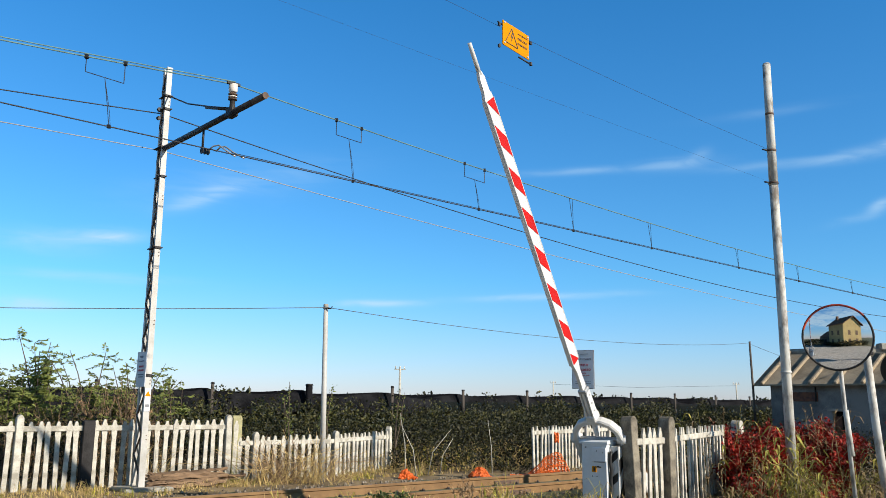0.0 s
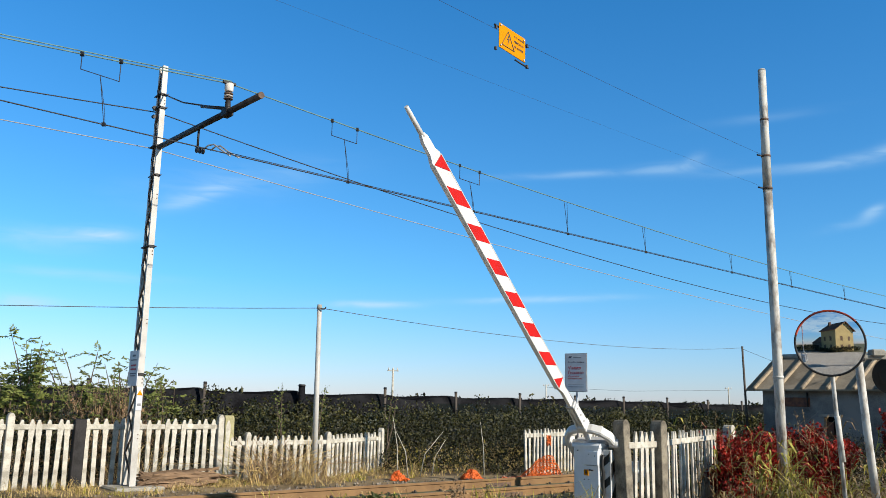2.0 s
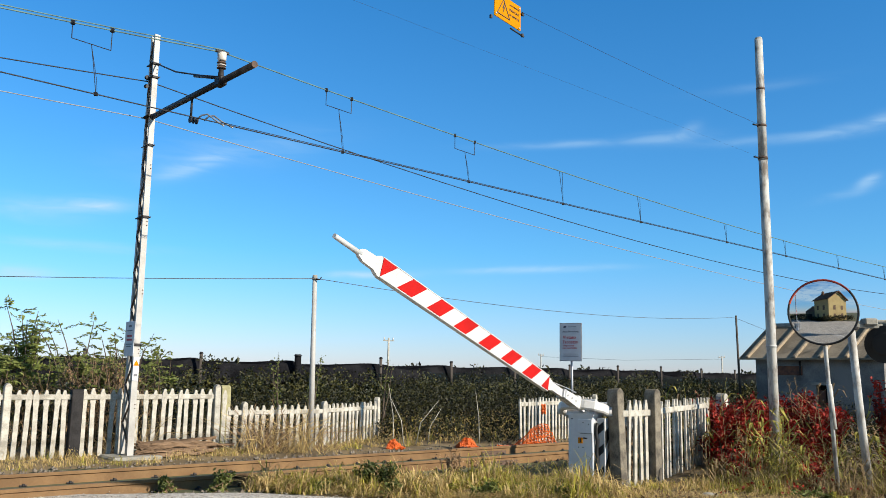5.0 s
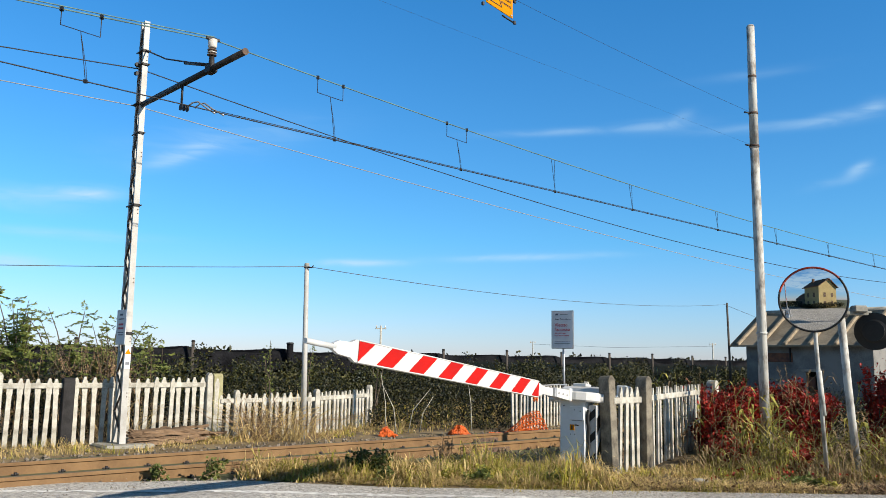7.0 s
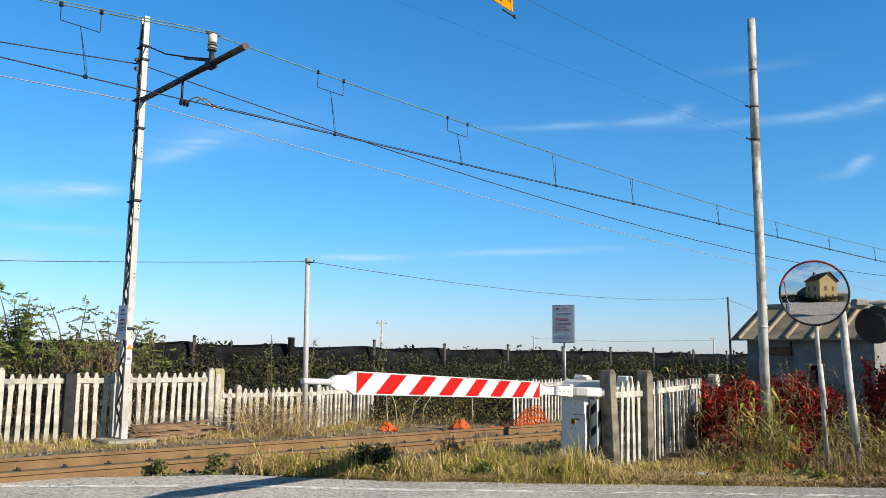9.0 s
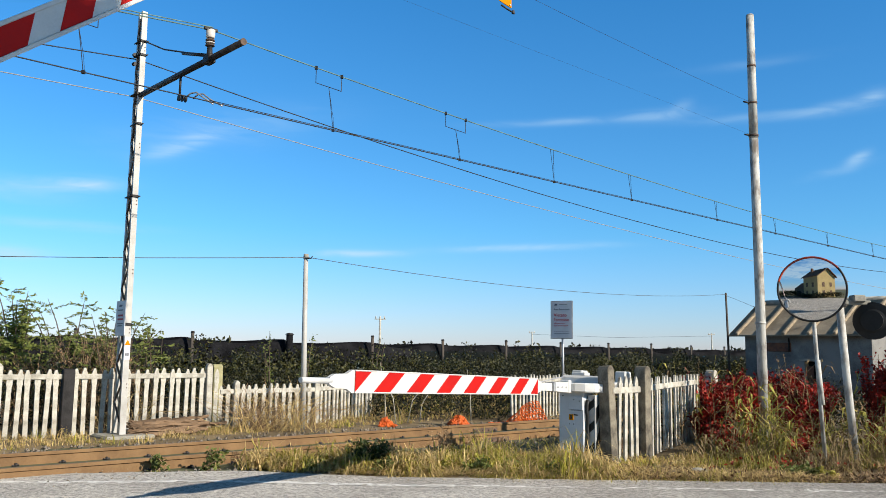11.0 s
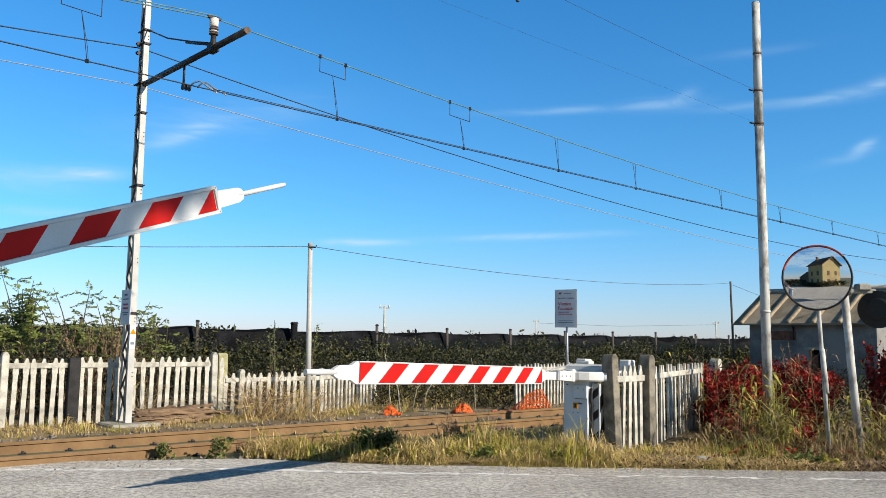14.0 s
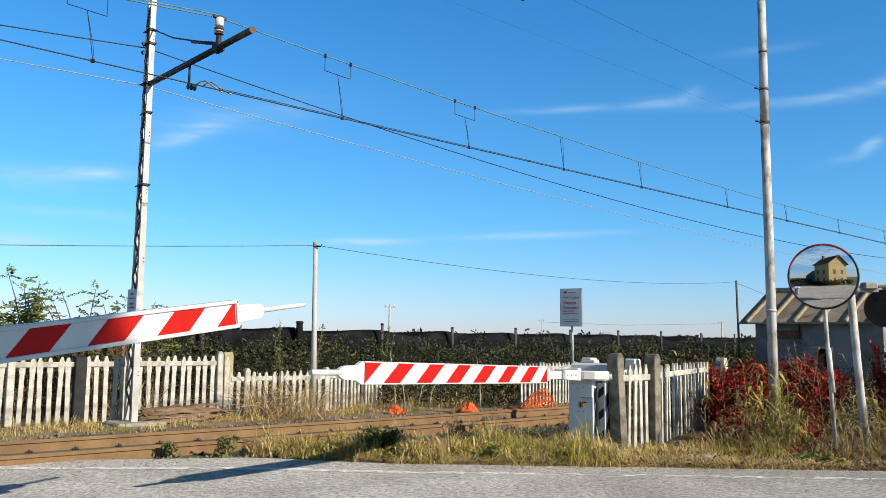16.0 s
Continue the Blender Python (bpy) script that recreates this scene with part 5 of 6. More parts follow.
def build_grass():
    rng = random.Random(11)
    green, dry = Heap(), Heap()
    edge = lambda x: road_edge(x) + 0.17
    # verge between road and rail, widening to the right
    tufts(rng, green, dry, 190, between(-2.6, -0.4, lambda x: edge(x) + 0.12, lambda x: max(edge(x) + 0.2, min(edge(x) + 0.9, near_rail_y(x, 4.75)))), 0.15, 0.34, 0.60, 30, 0.013)
    tufts(rng, green, dry, 440, between(-0.6, 2.2, edge, lambda x: min(13.2, near_rail_y(x, 5.0))), 0.11, 0.26, 0.52, 32, 0.014)
    tufts(rng, green, dry, 420, between(2.0, 5.0, edge, lambda x: 12.7 + 0.5 * (x - 2.0)), 0.05, 0.16, 0.72, 22)
    dark_green, dark_dry = Heap(), Heap()
    tufts(rng, dark_green, dark_dry, 600, between(4.3, 9.5, lambda x: edge(x) + 0.75, lambda x: 14.6), 0.10, 0.30, 0.55, 30)
    tufts(rng, dark_green, dark_dry, 420, between(3.6, 9.5, lambda x: edge(x) - 0.08, lambda x: edge(x) + 0.5), 0.02, 0.07, 0.9, 16, 0.008, 0.12)
    tufts(rng, green, dry, 260, between(-0.5, 4.6, lambda x: edge(x) - 0.12, lambda x: edge(x) + 0.15), 0.04, 0.12, 0.65, 20, 0.007, 0.12)
    # taller clumps of seed grass
    tufts(rng, green, dry, 60, between(0.5, 1.8, lambda x: 11.9, lambda x: 12.8), 0.30, 0.48, 0.55, 20, 0.008, 0.10)
    # along the fence beyond the track
    def fence_side(rng2):
        p = along(rng2.uniform(-9, 2.2), rng2.uniform(-0.5, 0.75) if rng2.random() < 0.8 else rng2.uniform(0.7, 1.2))
        return (p.x, p.y) if (p - along(0, 0.2)).length > 0.75 else (p.x - 3, p.y - 2.62)
    tufts(rng, green, dry, 420, fence_side, 0.07, 0.24, 0.85, 24, 0.008, 0.09)
    def fence_two(rng2):
        p = along(rng2.uniform(2.0, 6.5), rng2.uniform(-1.2, 0.9))
        return p.x, p.y
    tufts(rng, green, dry, 200, fence_two, 0.06, 0.17, 0.85, 20)
    def beyond(rng2):
        p = along(rng2.uniform(5.5, 24), rng2.uniform(-7.5, 1.1))
        return p.x, p.y
    tufts(rng, green, dry, 700, beyond, 0.15, 0.55, 0.6, 18, 0.013, 0.14)
    stuff("coarse_grass", dark_green, REED_GREEN, "coarse green grass below the shrubs")
    stuff("withered_grass", dark_dry, REED_DRY, "withered brown grass below the shrubs")
    stuff("green_grass", green, GRASS_GREEN, "green and yellowish grass on the verges")
    stuff("dry_grass", dry, GRASS_DRY, "straw-coloured withered grass on the verges")
    # withered leaf litter under the shrubs
    litter, fallen = Heap(), Heap()
    for _ in range(5200):
        x = rng.uniform(2.2, 10.0)
        y = road_edge(x) + 0.06 + abs(rng.gauss(0, 0.45))
        litter.leaf((x, y, rng.uniform(-0.01, 0.035)), rnd_dir(rng), Vector((rng.gauss(0, 0.4), rng.gauss(0, 0.4), 1)), rng.uniform(0.03, 0.09), rng.uniform(0.012, 0.04))
    for _ in range(420):
        x, y = rng.choice(((7.0, 12.15), (5.6, 12.9), (4.8, 12.6), (6.9, 12.3))) if rng.random() < 0.8 else (rng.uniform(4.2, 9), 12.2)
        fallen.leaf((x + rng.gauss(0, 0.25), y + rng.gauss(0, 0.12), rng.uniform(0.02, 0.12)), rnd_dir(rng), rnd_dir(rng, 0.9), rng.uniform(0.04, 0.08), 0.04)
    stuff("leaf_litter", litter, LITTER, "brown withered leaf litter along the road edge", "leaf litter")
    stuff("fallen_leaves", fallen, LEAF_RED, "fallen red leaves in the dry grass", "leaf litter")
    # mown straw lying flat by the road
    hay = Heap()
    for _ in range(3800):
        x = rng.uniform(-1.6, 5.2)
        y = road_edge(x) + abs(rng.gauss(0, 0.35)) + 0.05
        a = rng.gauss(0.1, 0.7)
        d = Vector((math.cos(a), math.sin(a), rng.uniform(-0.05, 0.25)))
        hay.leaf((x, y, rng.uniform(-0.01, 0.06)), d, Vector((0, 0, 1)), rng.uniform(0.12, 0.4), 0.008)
    stuff("cut_straw", hay, GRASS_DRY, "dry cut straw lying along the road edge", "straw")


def build_reeds():
    """Tall broad-leaved grass round the poles."""
    rng = random.Random(21)
    green, dry = Heap(), Heap()
    spots = [(4.95, 13.2, 0.62, 8, 0.2), (5.2, 13.2, 0.75, 10, 0.1), (5.22, 13.6, 1.15, 9, 0.1), (4.55, 13.9, 0.7, 5, 0.9), (4.85, 14.0, 0.8, 5, 0.9), (4.3, 13.0, 0.4, 8, 0.8), (6.0, 13.0, 0.4, 8, 0.5), (5.6, 14.6, 1.15, 8, 0.6), (5.9, 14.0, 0.5, 8, 0.6), (6.5, 14.0, 0.7, 12, 0.6), (7.0, 13.9, 0.85, 12, 0.6), (7.5, 13.9, 0.9, 12, 0.6), (4.6, 15.6, 1.5, 5, 0.6), (4.4, 16.4, 1.55, 6, 0.5), (5.3, 13.9, 0.6, 12, 0.3), (6.9, 13.0, 0.55, 12, 0.4), (8.0, 14.2, 0.95, 12, 0.5), (6.2, 13.4, 0.4, 8, 0.6), (7.2, 12.9, 0.7, 10, 0.3), (6.3, 16.0, 1.45, 8, 0.9), (5.0, 15.3, 1.5, 5, 0.9), (6.7, 15.6, 1.5, 9, 1.0), (7.3, 15.3, 1.3, 8, 0.9), (8.2, 13.6, 0.8, 8, 0.6)]
    for x, y, h, n, ds in spots:
        for _ in range(n):
            px, py = x + rng.gauss(0, 0.22), y + rng.gauss(0, 0.2)
            hh = h * rng.uniform(0.55, 1.1)
            heap = dry if rng.random() < ds else green
            lean = Vector((rng.gauss(0, 0.12), rng.gauss(0, 0.12), 1))
            top = Vector((px, py, 0)) + lean * hh
            b = Vector((px, py, -0.05))
            s = Vector((0.006, 0, 0))
            heap.poly([b - s, b + s, top + s * 0.4, top - s * 0.4], (0, 1, 2, 3))
            for k in range(5):
                u = 0.25 + 0.15 * k
                q = b.lerp(top, u)
                a = rng.uniform(0, 6.283)
                d = Vector((math.cos(a), math.sin(a), 0))
                l = rng.uniform(0.3, 0.55) * (0.6 + 0.4 * h)
                w = rng.uniform(0.016, 0.032) * (1.6 if h > 0.75 and heap is green else 1.0)
                sd = Vector((-d.y, d.x, 0)) * w / 2
                p1, p2 = q + d * l * 0.4 + Vector((0, 0, l * 0.35)), q + d * l * 0.75 + Vector((0, 0, l * 0.32))
                p3 = q + d * l + Vector((0, 0, l * 0.05))
                heap.poly([q - sd * 0.5, q + sd * 0.5, p1 + sd, p1 - sd, p2 + sd * 0.8, p2 - sd * 0.8, p3], (0, 1, 2, 3), (3, 2, 4, 5), (5, 4, 6))
            if heap is dry or rng.random() < 0.3:
                for _ in range(9):
                    dry.leaf(top - lean * rng.uniform(0, 0.25), rnd_dir(rng, 0.8), rnd_dir(rng), rng.uniform(0.05, 0.1), 0.012)
    stuff("tall_reeds", green, REED_GREEN, "tall yellow-green broad-leaved grass by the poles", "tall grass")
    stuff("dry_reeds", dry, REED_DRY, "tall dry seed grass by the poles", "tall grass")


def build_shrub(name, label, category, x, y, height, spread, stems, fronds, leaf, leaf_mat, seed, group="", frond_len=0.32, bare=0.35, leaflet=0.075, pairs=6):
    rng = random.Random(seed)
    t = thing(name, label, category, pose(x, y, -0.05), group)
    bm, heap = bmesh.new(), Heap()
    for i in range(stems):
        a = rng.uniform(0, 6.283)
        r = spread * rng.uniform(0.2, 1.0)
        h = height * rng.uniform(0.6, 1.0)
        tip = Vector((math.cos(a) * r, math.sin(a) * r, h))
        mid = Vector((tip.x * 0.35 + rng.gauss(0, 0.05), tip.y * 0.35 + rng.gauss(0, 0.05), h * 0.55))
        b = Vector((rng.gauss(0, 0.08), rng.gauss(0, 0.08), 0))
        pts = [b, b.lerp(mid, 0.5) + Vector((rng.gauss(0, 0.03), rng.gauss(0, 0.03), 0)), mid, mid.lerp(tip, 0.5) + Vector((0, 0, 0.04 * h)), tip]
        r0 = 0.008 + 0.006 * height
        add_tube(bm, pts, [r0, r0 * 0.85, r0 * 0.65, r0 * 0.45, r0 * 0.2], 5)
        for _ in range(fronds):
            u = rng.uniform(bare, 1.0)
            k = min(int(u * 4), 3)
            p = pts[k].lerp(pts[k + 1], u * 4 - k)
            d = rnd_dir(rng, 0.35)
            d.z = abs(d.z) * 0.6
            if leaf == "frond":
                heap.frond(p, d, frond_len * rng.uniform(0.6, 1.15), rng, leaflet * rng.uniform(0.8, 1.2), pairs)
            else:
                for _ in range(4):
                    q = p + rnd_dir(rng) * rng.uniform(0, frond_len)
                    heap.leaf(q, rnd_dir(rng, -0.2), rnd_dir(rng, 0.6), leaflet * rng.uniform(0.7, 1.3), leaflet * 0.6)
    part("trunk", bm, BARK if height > 1.4 else STEM_DRY, t)
    cr = new("crown", heap.mesh("crown", leaf_mat))
    cr.parent = t
    return t


def build_bushes():
    for i, (x, y, h, sp, st, fr) in enumerate(((5.35, 17.3, 1.25, 0.5, 22, 30), (5.95, 16.7, 1.05, 0.5, 20, 26), (6.75, 16.8, 1.40, 0.6, 28, 34), (7.3, 16.6, 1.2, 0.5, 22, 28), (4.95, 15.7, 0.62, 0.35, 14, 18), (6.25, 16.9, 1.25, 0.45, 20, 26), (5.65, 17.2, 1.12, 0.4, 18, 26), (7.85, 15.3, 1.75, 0.4, 18, 30), (8.3, 15.0, 2.05, 0.55, 24, 34), (5.7, 15.9, 0.85, 0.4, 16, 18), (6.6, 15.7, 0.75, 0.5, 16, 18), (8.9, 15.4, 1.7, 0.6, 18, 26), (4.98, 15.6, 1.05, 0.35, 9, 14), (5.35, 15.3, 1.08, 0.45, 12, 16), (4.75, 14.4, 0.50, 0.28, 7, 9), (4.6, 13.7, 0.32, 0.2, 5, 7), (5.5, 15.8, 1.30, 0.5, 20, 26), (6.35, 15.6, 1.05, 0.5, 22, 26), (6.9, 15.9, 1.15, 0.5, 20, 24), (5.6, 13.35, 0.35, 0.2, 8, 12))):
        build_shrub("red_shrub", "dense shrub with deep red autumn leaves", "shrub", x, y, h, sp, st, int(fr * 1.6), "leaf", LEAF_RED, 40 + i, "red autumn shrubs", 0.17, 0.05, 0.080)
    for i, (x, y, h, sp, st, fr) in enumerate(((-8.95, 18.0, 3.0, 0.6, 8, 13), (-9.8, 18.2, 2.7, 1.0, 13, 16), (-7.95, 18.2, 2.65, 1.1, 12, 9), (-7.1, 18.3, 2.45, 1.3, 13, 8), (-6.2, 18.6, 2.1, 0.6, 6, 8), (-8.4, 17.7, 2.0, 0.8, 9, 14), (-9.3, 17.5, 2.2, 0.9, 9, 12), (-7.4, 17.6, 2.1, 1.1, 9, 8), (-6.6, 17.9, 2.25, 1.0, 6, 6))):
        build_shrub("young_tree", "young green tree with feathered leaves behind the fence", "young tree", x, y, h, sp, st, int(fr * 0.85), "frond", LEAF_FRESH, 60 + i, "young trees behind the fence", 0.34, 0.55, 0.092, 7)
    for i, (x, y, h) in enumerate(((-7.35, 17.35, 1.75), (-6.75, 17.3, 1.85), (-7.9, 17.4, 1.55), (-6.3, 17.5, 1.5), (-8.6, 17.3, 1.5))):
        build_shrub("dead_bush", "dead brown bush with curled leaves behind the fence", "bush", x, y, h, 0.6, 16, 7, "leaf", LITTER, 170 + i, "dead bushes behind the fence", 0.12, 0.3, 0.055)
    build_shrub("sapling", "thin sapling with sparse small leaves", "sapling", -3.75, 18.6, 2.35, 0.18, 4, 14, "leaf", LEAF_FRESH, 71, "", 0.10, 0.45, 0.06)
    build_shrub("sapling", "thin sapling with sparse small leaves", "sapling", -3.2, 20.5, 2.0, 0.2, 3, 8, "leaf", LEAF_FRESH, 72, "", 0.10, 0.5, 0.06)
    build_shrub("sapling", "thin sapling with sparse small leaves", "sapling", -1.55, 21.5, 2.1, 0.2, 3, 6, "leaf", LEAF_FRESH, 73, "", 0.10, 0.5, 0.06)
    build_shrub("low_bush", "small dark green bush at the road edge", "bush", -0.95, 11.85, 0.42, 0.34, 34, 20, "leaf", LEAF_MID, 74, "", 0.08, 0.0, 0.055)
    build_shrub("low_bush", "small green weed by the rail", "bush", -3.05, 11.75, 0.32, 0.14, 9, 9, "leaf", LEAF_FRESH, 75, "", 0.05, 0.0, 0.06)
    build_shrub("low_bush", "small green weed by the rail", "bush", -3.75, 11.55, 0.26, 0.12, 7, 8, "leaf", LEAF_FRESH, 76, "", 0.05, 0.0, 0.06)
    build_shrub("low_bush", "bright green weed at the road edge", "bush", 4.85, 11.75, 0.18, 0.2, 14, 12, "leaf", LEAF_FRESH, 77, "", 0.06, 0.0, 0.06)
    rng = random.Random(85)
    for i in range(22):
        x = rng.uniform(-2.4, 2.0) if i < 14 else rng.uniform(4.6, 8.0)
        build_shrub("verge_weed", "low leafy green weed among the grass", "weed", x, road_edge(x) + rng.uniform(0.25, 1.0), rng.uniform(0.14, 0.26), 0.14, 9, 9, "leaf", LEAF_FRESH if i % 3 else GRASS_GREEN, 100 + i, "verge weeds", 0.05, 0.0, 0.055)
    for i, (x, y, h) in enumerate(((0.12, 12.9, 0.55), (0.42, 13.0, 0.45), (0.0, 13.6, 0.4), (0.9, 13.1, 0.4))):
        build_shrub("dry_weed", "withered dark seed-head weed beside the rail", "weed", x, y, h, 0.14, 6, 10, "leaf", STEM_DRY, 80 + i, "withered weeds", 0.04, 0.3, 0.035)
    for i in range(8):
        u = 0.04 + i * 0.12
        x, y = 3.17 + 2.08 * u - 0.42, 13.3 + 3.9 * u + 0.22
        build_shrub("bramble", "low dark bramble behind the picket fence", "bramble", x, y, 0.92 - 0.08 * (i % 3), 0.24, 14, 14, "leaf", LEAF_MID if i % 2 else STEM_DRY, 140 + i, "brambles behind the fence", 0.10, 0.0, 0.06)
    # tangles of dry stalks
    rng = random.Random(31)
    for x0, y0, n, h, sp in ((-7.4, 17.2, 170, 1.6, 1.0), (-6.9, 17.3, 120, 1.75, 0.7), (-8.4, 17.3, 90, 1.3, 0.6), (-3.55, 17.1, 110, 0.85, 0.45), (-2.7, 17.7, 50, 0.7, 0.35), (-3.30, 16.95, 48, 0.95, 0.7), (-2.75, 16.98, 30, 0.7, 0.5), (-3.85, 16.9, 30, 0.6, 0.4), (-6.1, 16.4, 40, 0.8, 0.5)):
        bm = bmesh.new()
        for _ in range(n):
            b = Vector((x0 + rng.gauss(0, sp * 0.5), y0 + rng.gauss(0, 0.2), 0))
            t = b + Vector((rng.gauss(0, 0.42), rng.gauss(0, 0.2), h * rng.uniform(0.5, 1.2)))
            m = b.lerp(t, 0.5) + Vector((rng.gauss(0, 0.2), rng.gauss(0, 0.1), 0.08))
            t.z -= rng.uniform(0, 0.3) * h
            add_tube(bm, [b, m, t], [0.006, 0.005, 0.003], 3, caps=False)
        tagged(part("dry_stalks", bm, STEM_DRY if y0 > 17.0 else GRASS_DRY), "tangled bare brown stalks by the fence", "dry stalks", kind="stuff")
    # bleached dead stems beyond the track
    for i, (x, y, dx, h) in enumerate(((-0.95, 19.0, 0.35, 1.1), (-0.7, 19.2, -0.5, 1.0), (-1.2, 19.3, 0.15, 1.35), (0.75, 20.0, 0.1, 1.2), (-0.45, 19.6, -0.3, 0.8))):
        ob = part("dead_sapling", tube([(x, y, 0), (x - dx * 0.2, y, h * 0.5), (x - dx, y, h)], [0.012, 0.009, 0.004], 6), CONCRETE)
        tagged(ob, "bleached bare dead sapling leaning over", "dead sapling", "dead saplings")


def build_thicket():
    rng = random.Random(51)
    heap = Heap()
    for _ in range(9000):
        s, o = rng.uniform(-10, 2.4), -rng.uniform(0.9, 2.6)
        top = 1.25 + 0.35 * noise.noise((s * 0.7, o, 2.0))
        p = along(s, o, rng.uniform(0.0, 1.0) ** 0.7 * top)
        heap.leaf(p, rnd_dir(rng, -0.1), rnd_dir(rng, 0.5), rng.uniform(0.05, 0.10), rng.uniform(0.03, 0.05))
    for _ in range(7000):
        s, o = rng.uniform(2.2, 4.6), -rng.uniform(0.8, 3.2)
        if rng.random() < 0.5:
            s, o = rng.uniform(4.4, 8.5), -rng.uniform(2.2, 5.5)
        heap.leaf(along(s, o, rng.uniform(0.0, 1.0) ** 0.7 * (0.95 + 0.3 * noise.noise((s, o, 9.0)))), rnd_dir(rng, -0.1), rnd_dir(rng, 0.5), rng.uniform(0.05, 0.10), rng.uniform(0.03, 0.05))
    for _ in range(4200):
        u, q = rng.uniform(0, 1), rng.uniform(0.25, 1.3)
        p = Vector((3.17 + 2.1 * u - 0.88 * q, 13.3 + 3.9 * u + 0.47 * q, 0))
        heap.leaf((p.x, p.y, rng.uniform(0.0, 1.0) ** 0.7 * (0.8 + 0.25 * noise.noise((p.x, p.y, 3.0)))), rnd_dir(rng, -0.1), rnd_dir(rng, 0.5), rng.uniform(0.05, 0.1), rng.uniform(0.03, 0.05))
    for _ in range(6000):
        x, y = rng.uniform(5.6, 10.5), rng.uniform(17.6, 21.0)
        heap.leaf((x, y, rng.uniform(0.0, 1.0) ** 0.7 * (0.85 + 0.3 * noise.noise((x, y, 3.0)))), rnd_dir(rng, -0.1), rnd_dir(rng, 0.5), rng.uniform(0.06, 0.12), rng.uniform(0.03, 0.06))
    for _ in range(11000):
        x = rng.uniform(-1.7, 3.6)
        y = rng.uniform(20.3, 24.5) + max(0.0, x - 1.6) * 1.5
        top = 0.35 + 0.30 * (y - 20.3) + 0.3 * noise.noise((x, y, 4.0))
        heap.leaf((x, y, rng.uniform(0.0, 1.0) ** 0.6 * max(0.15, min(top, 1.45))), rnd_dir(rng, -0.1), rnd_dir(rng, 0.5), rng.uniform(0.05, 0.11), rng.uniform(0.03, 0.05))
    for _ in range(9000):
        s, o = rng.uniform(13, 32), rng.uniform(-5.0, 0.6)
        top = 0.75 + 0.5 * noise.noise((s * 0.5, o, 6.0))
        heap.leaf(along(s, o, rng.uniform(0.0, 1.0) ** 0.6 * max(0.15, top)), rnd_dir(rng, -0.1), rnd_dir(rng, 0.5), rng.uniform(0.07, 0.13), rng.uniform(0.04, 0.06))
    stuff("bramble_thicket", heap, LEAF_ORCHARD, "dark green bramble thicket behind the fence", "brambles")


NET_OFF, NET_S0, NET_STEP = -10.6, 6.05, 3.6


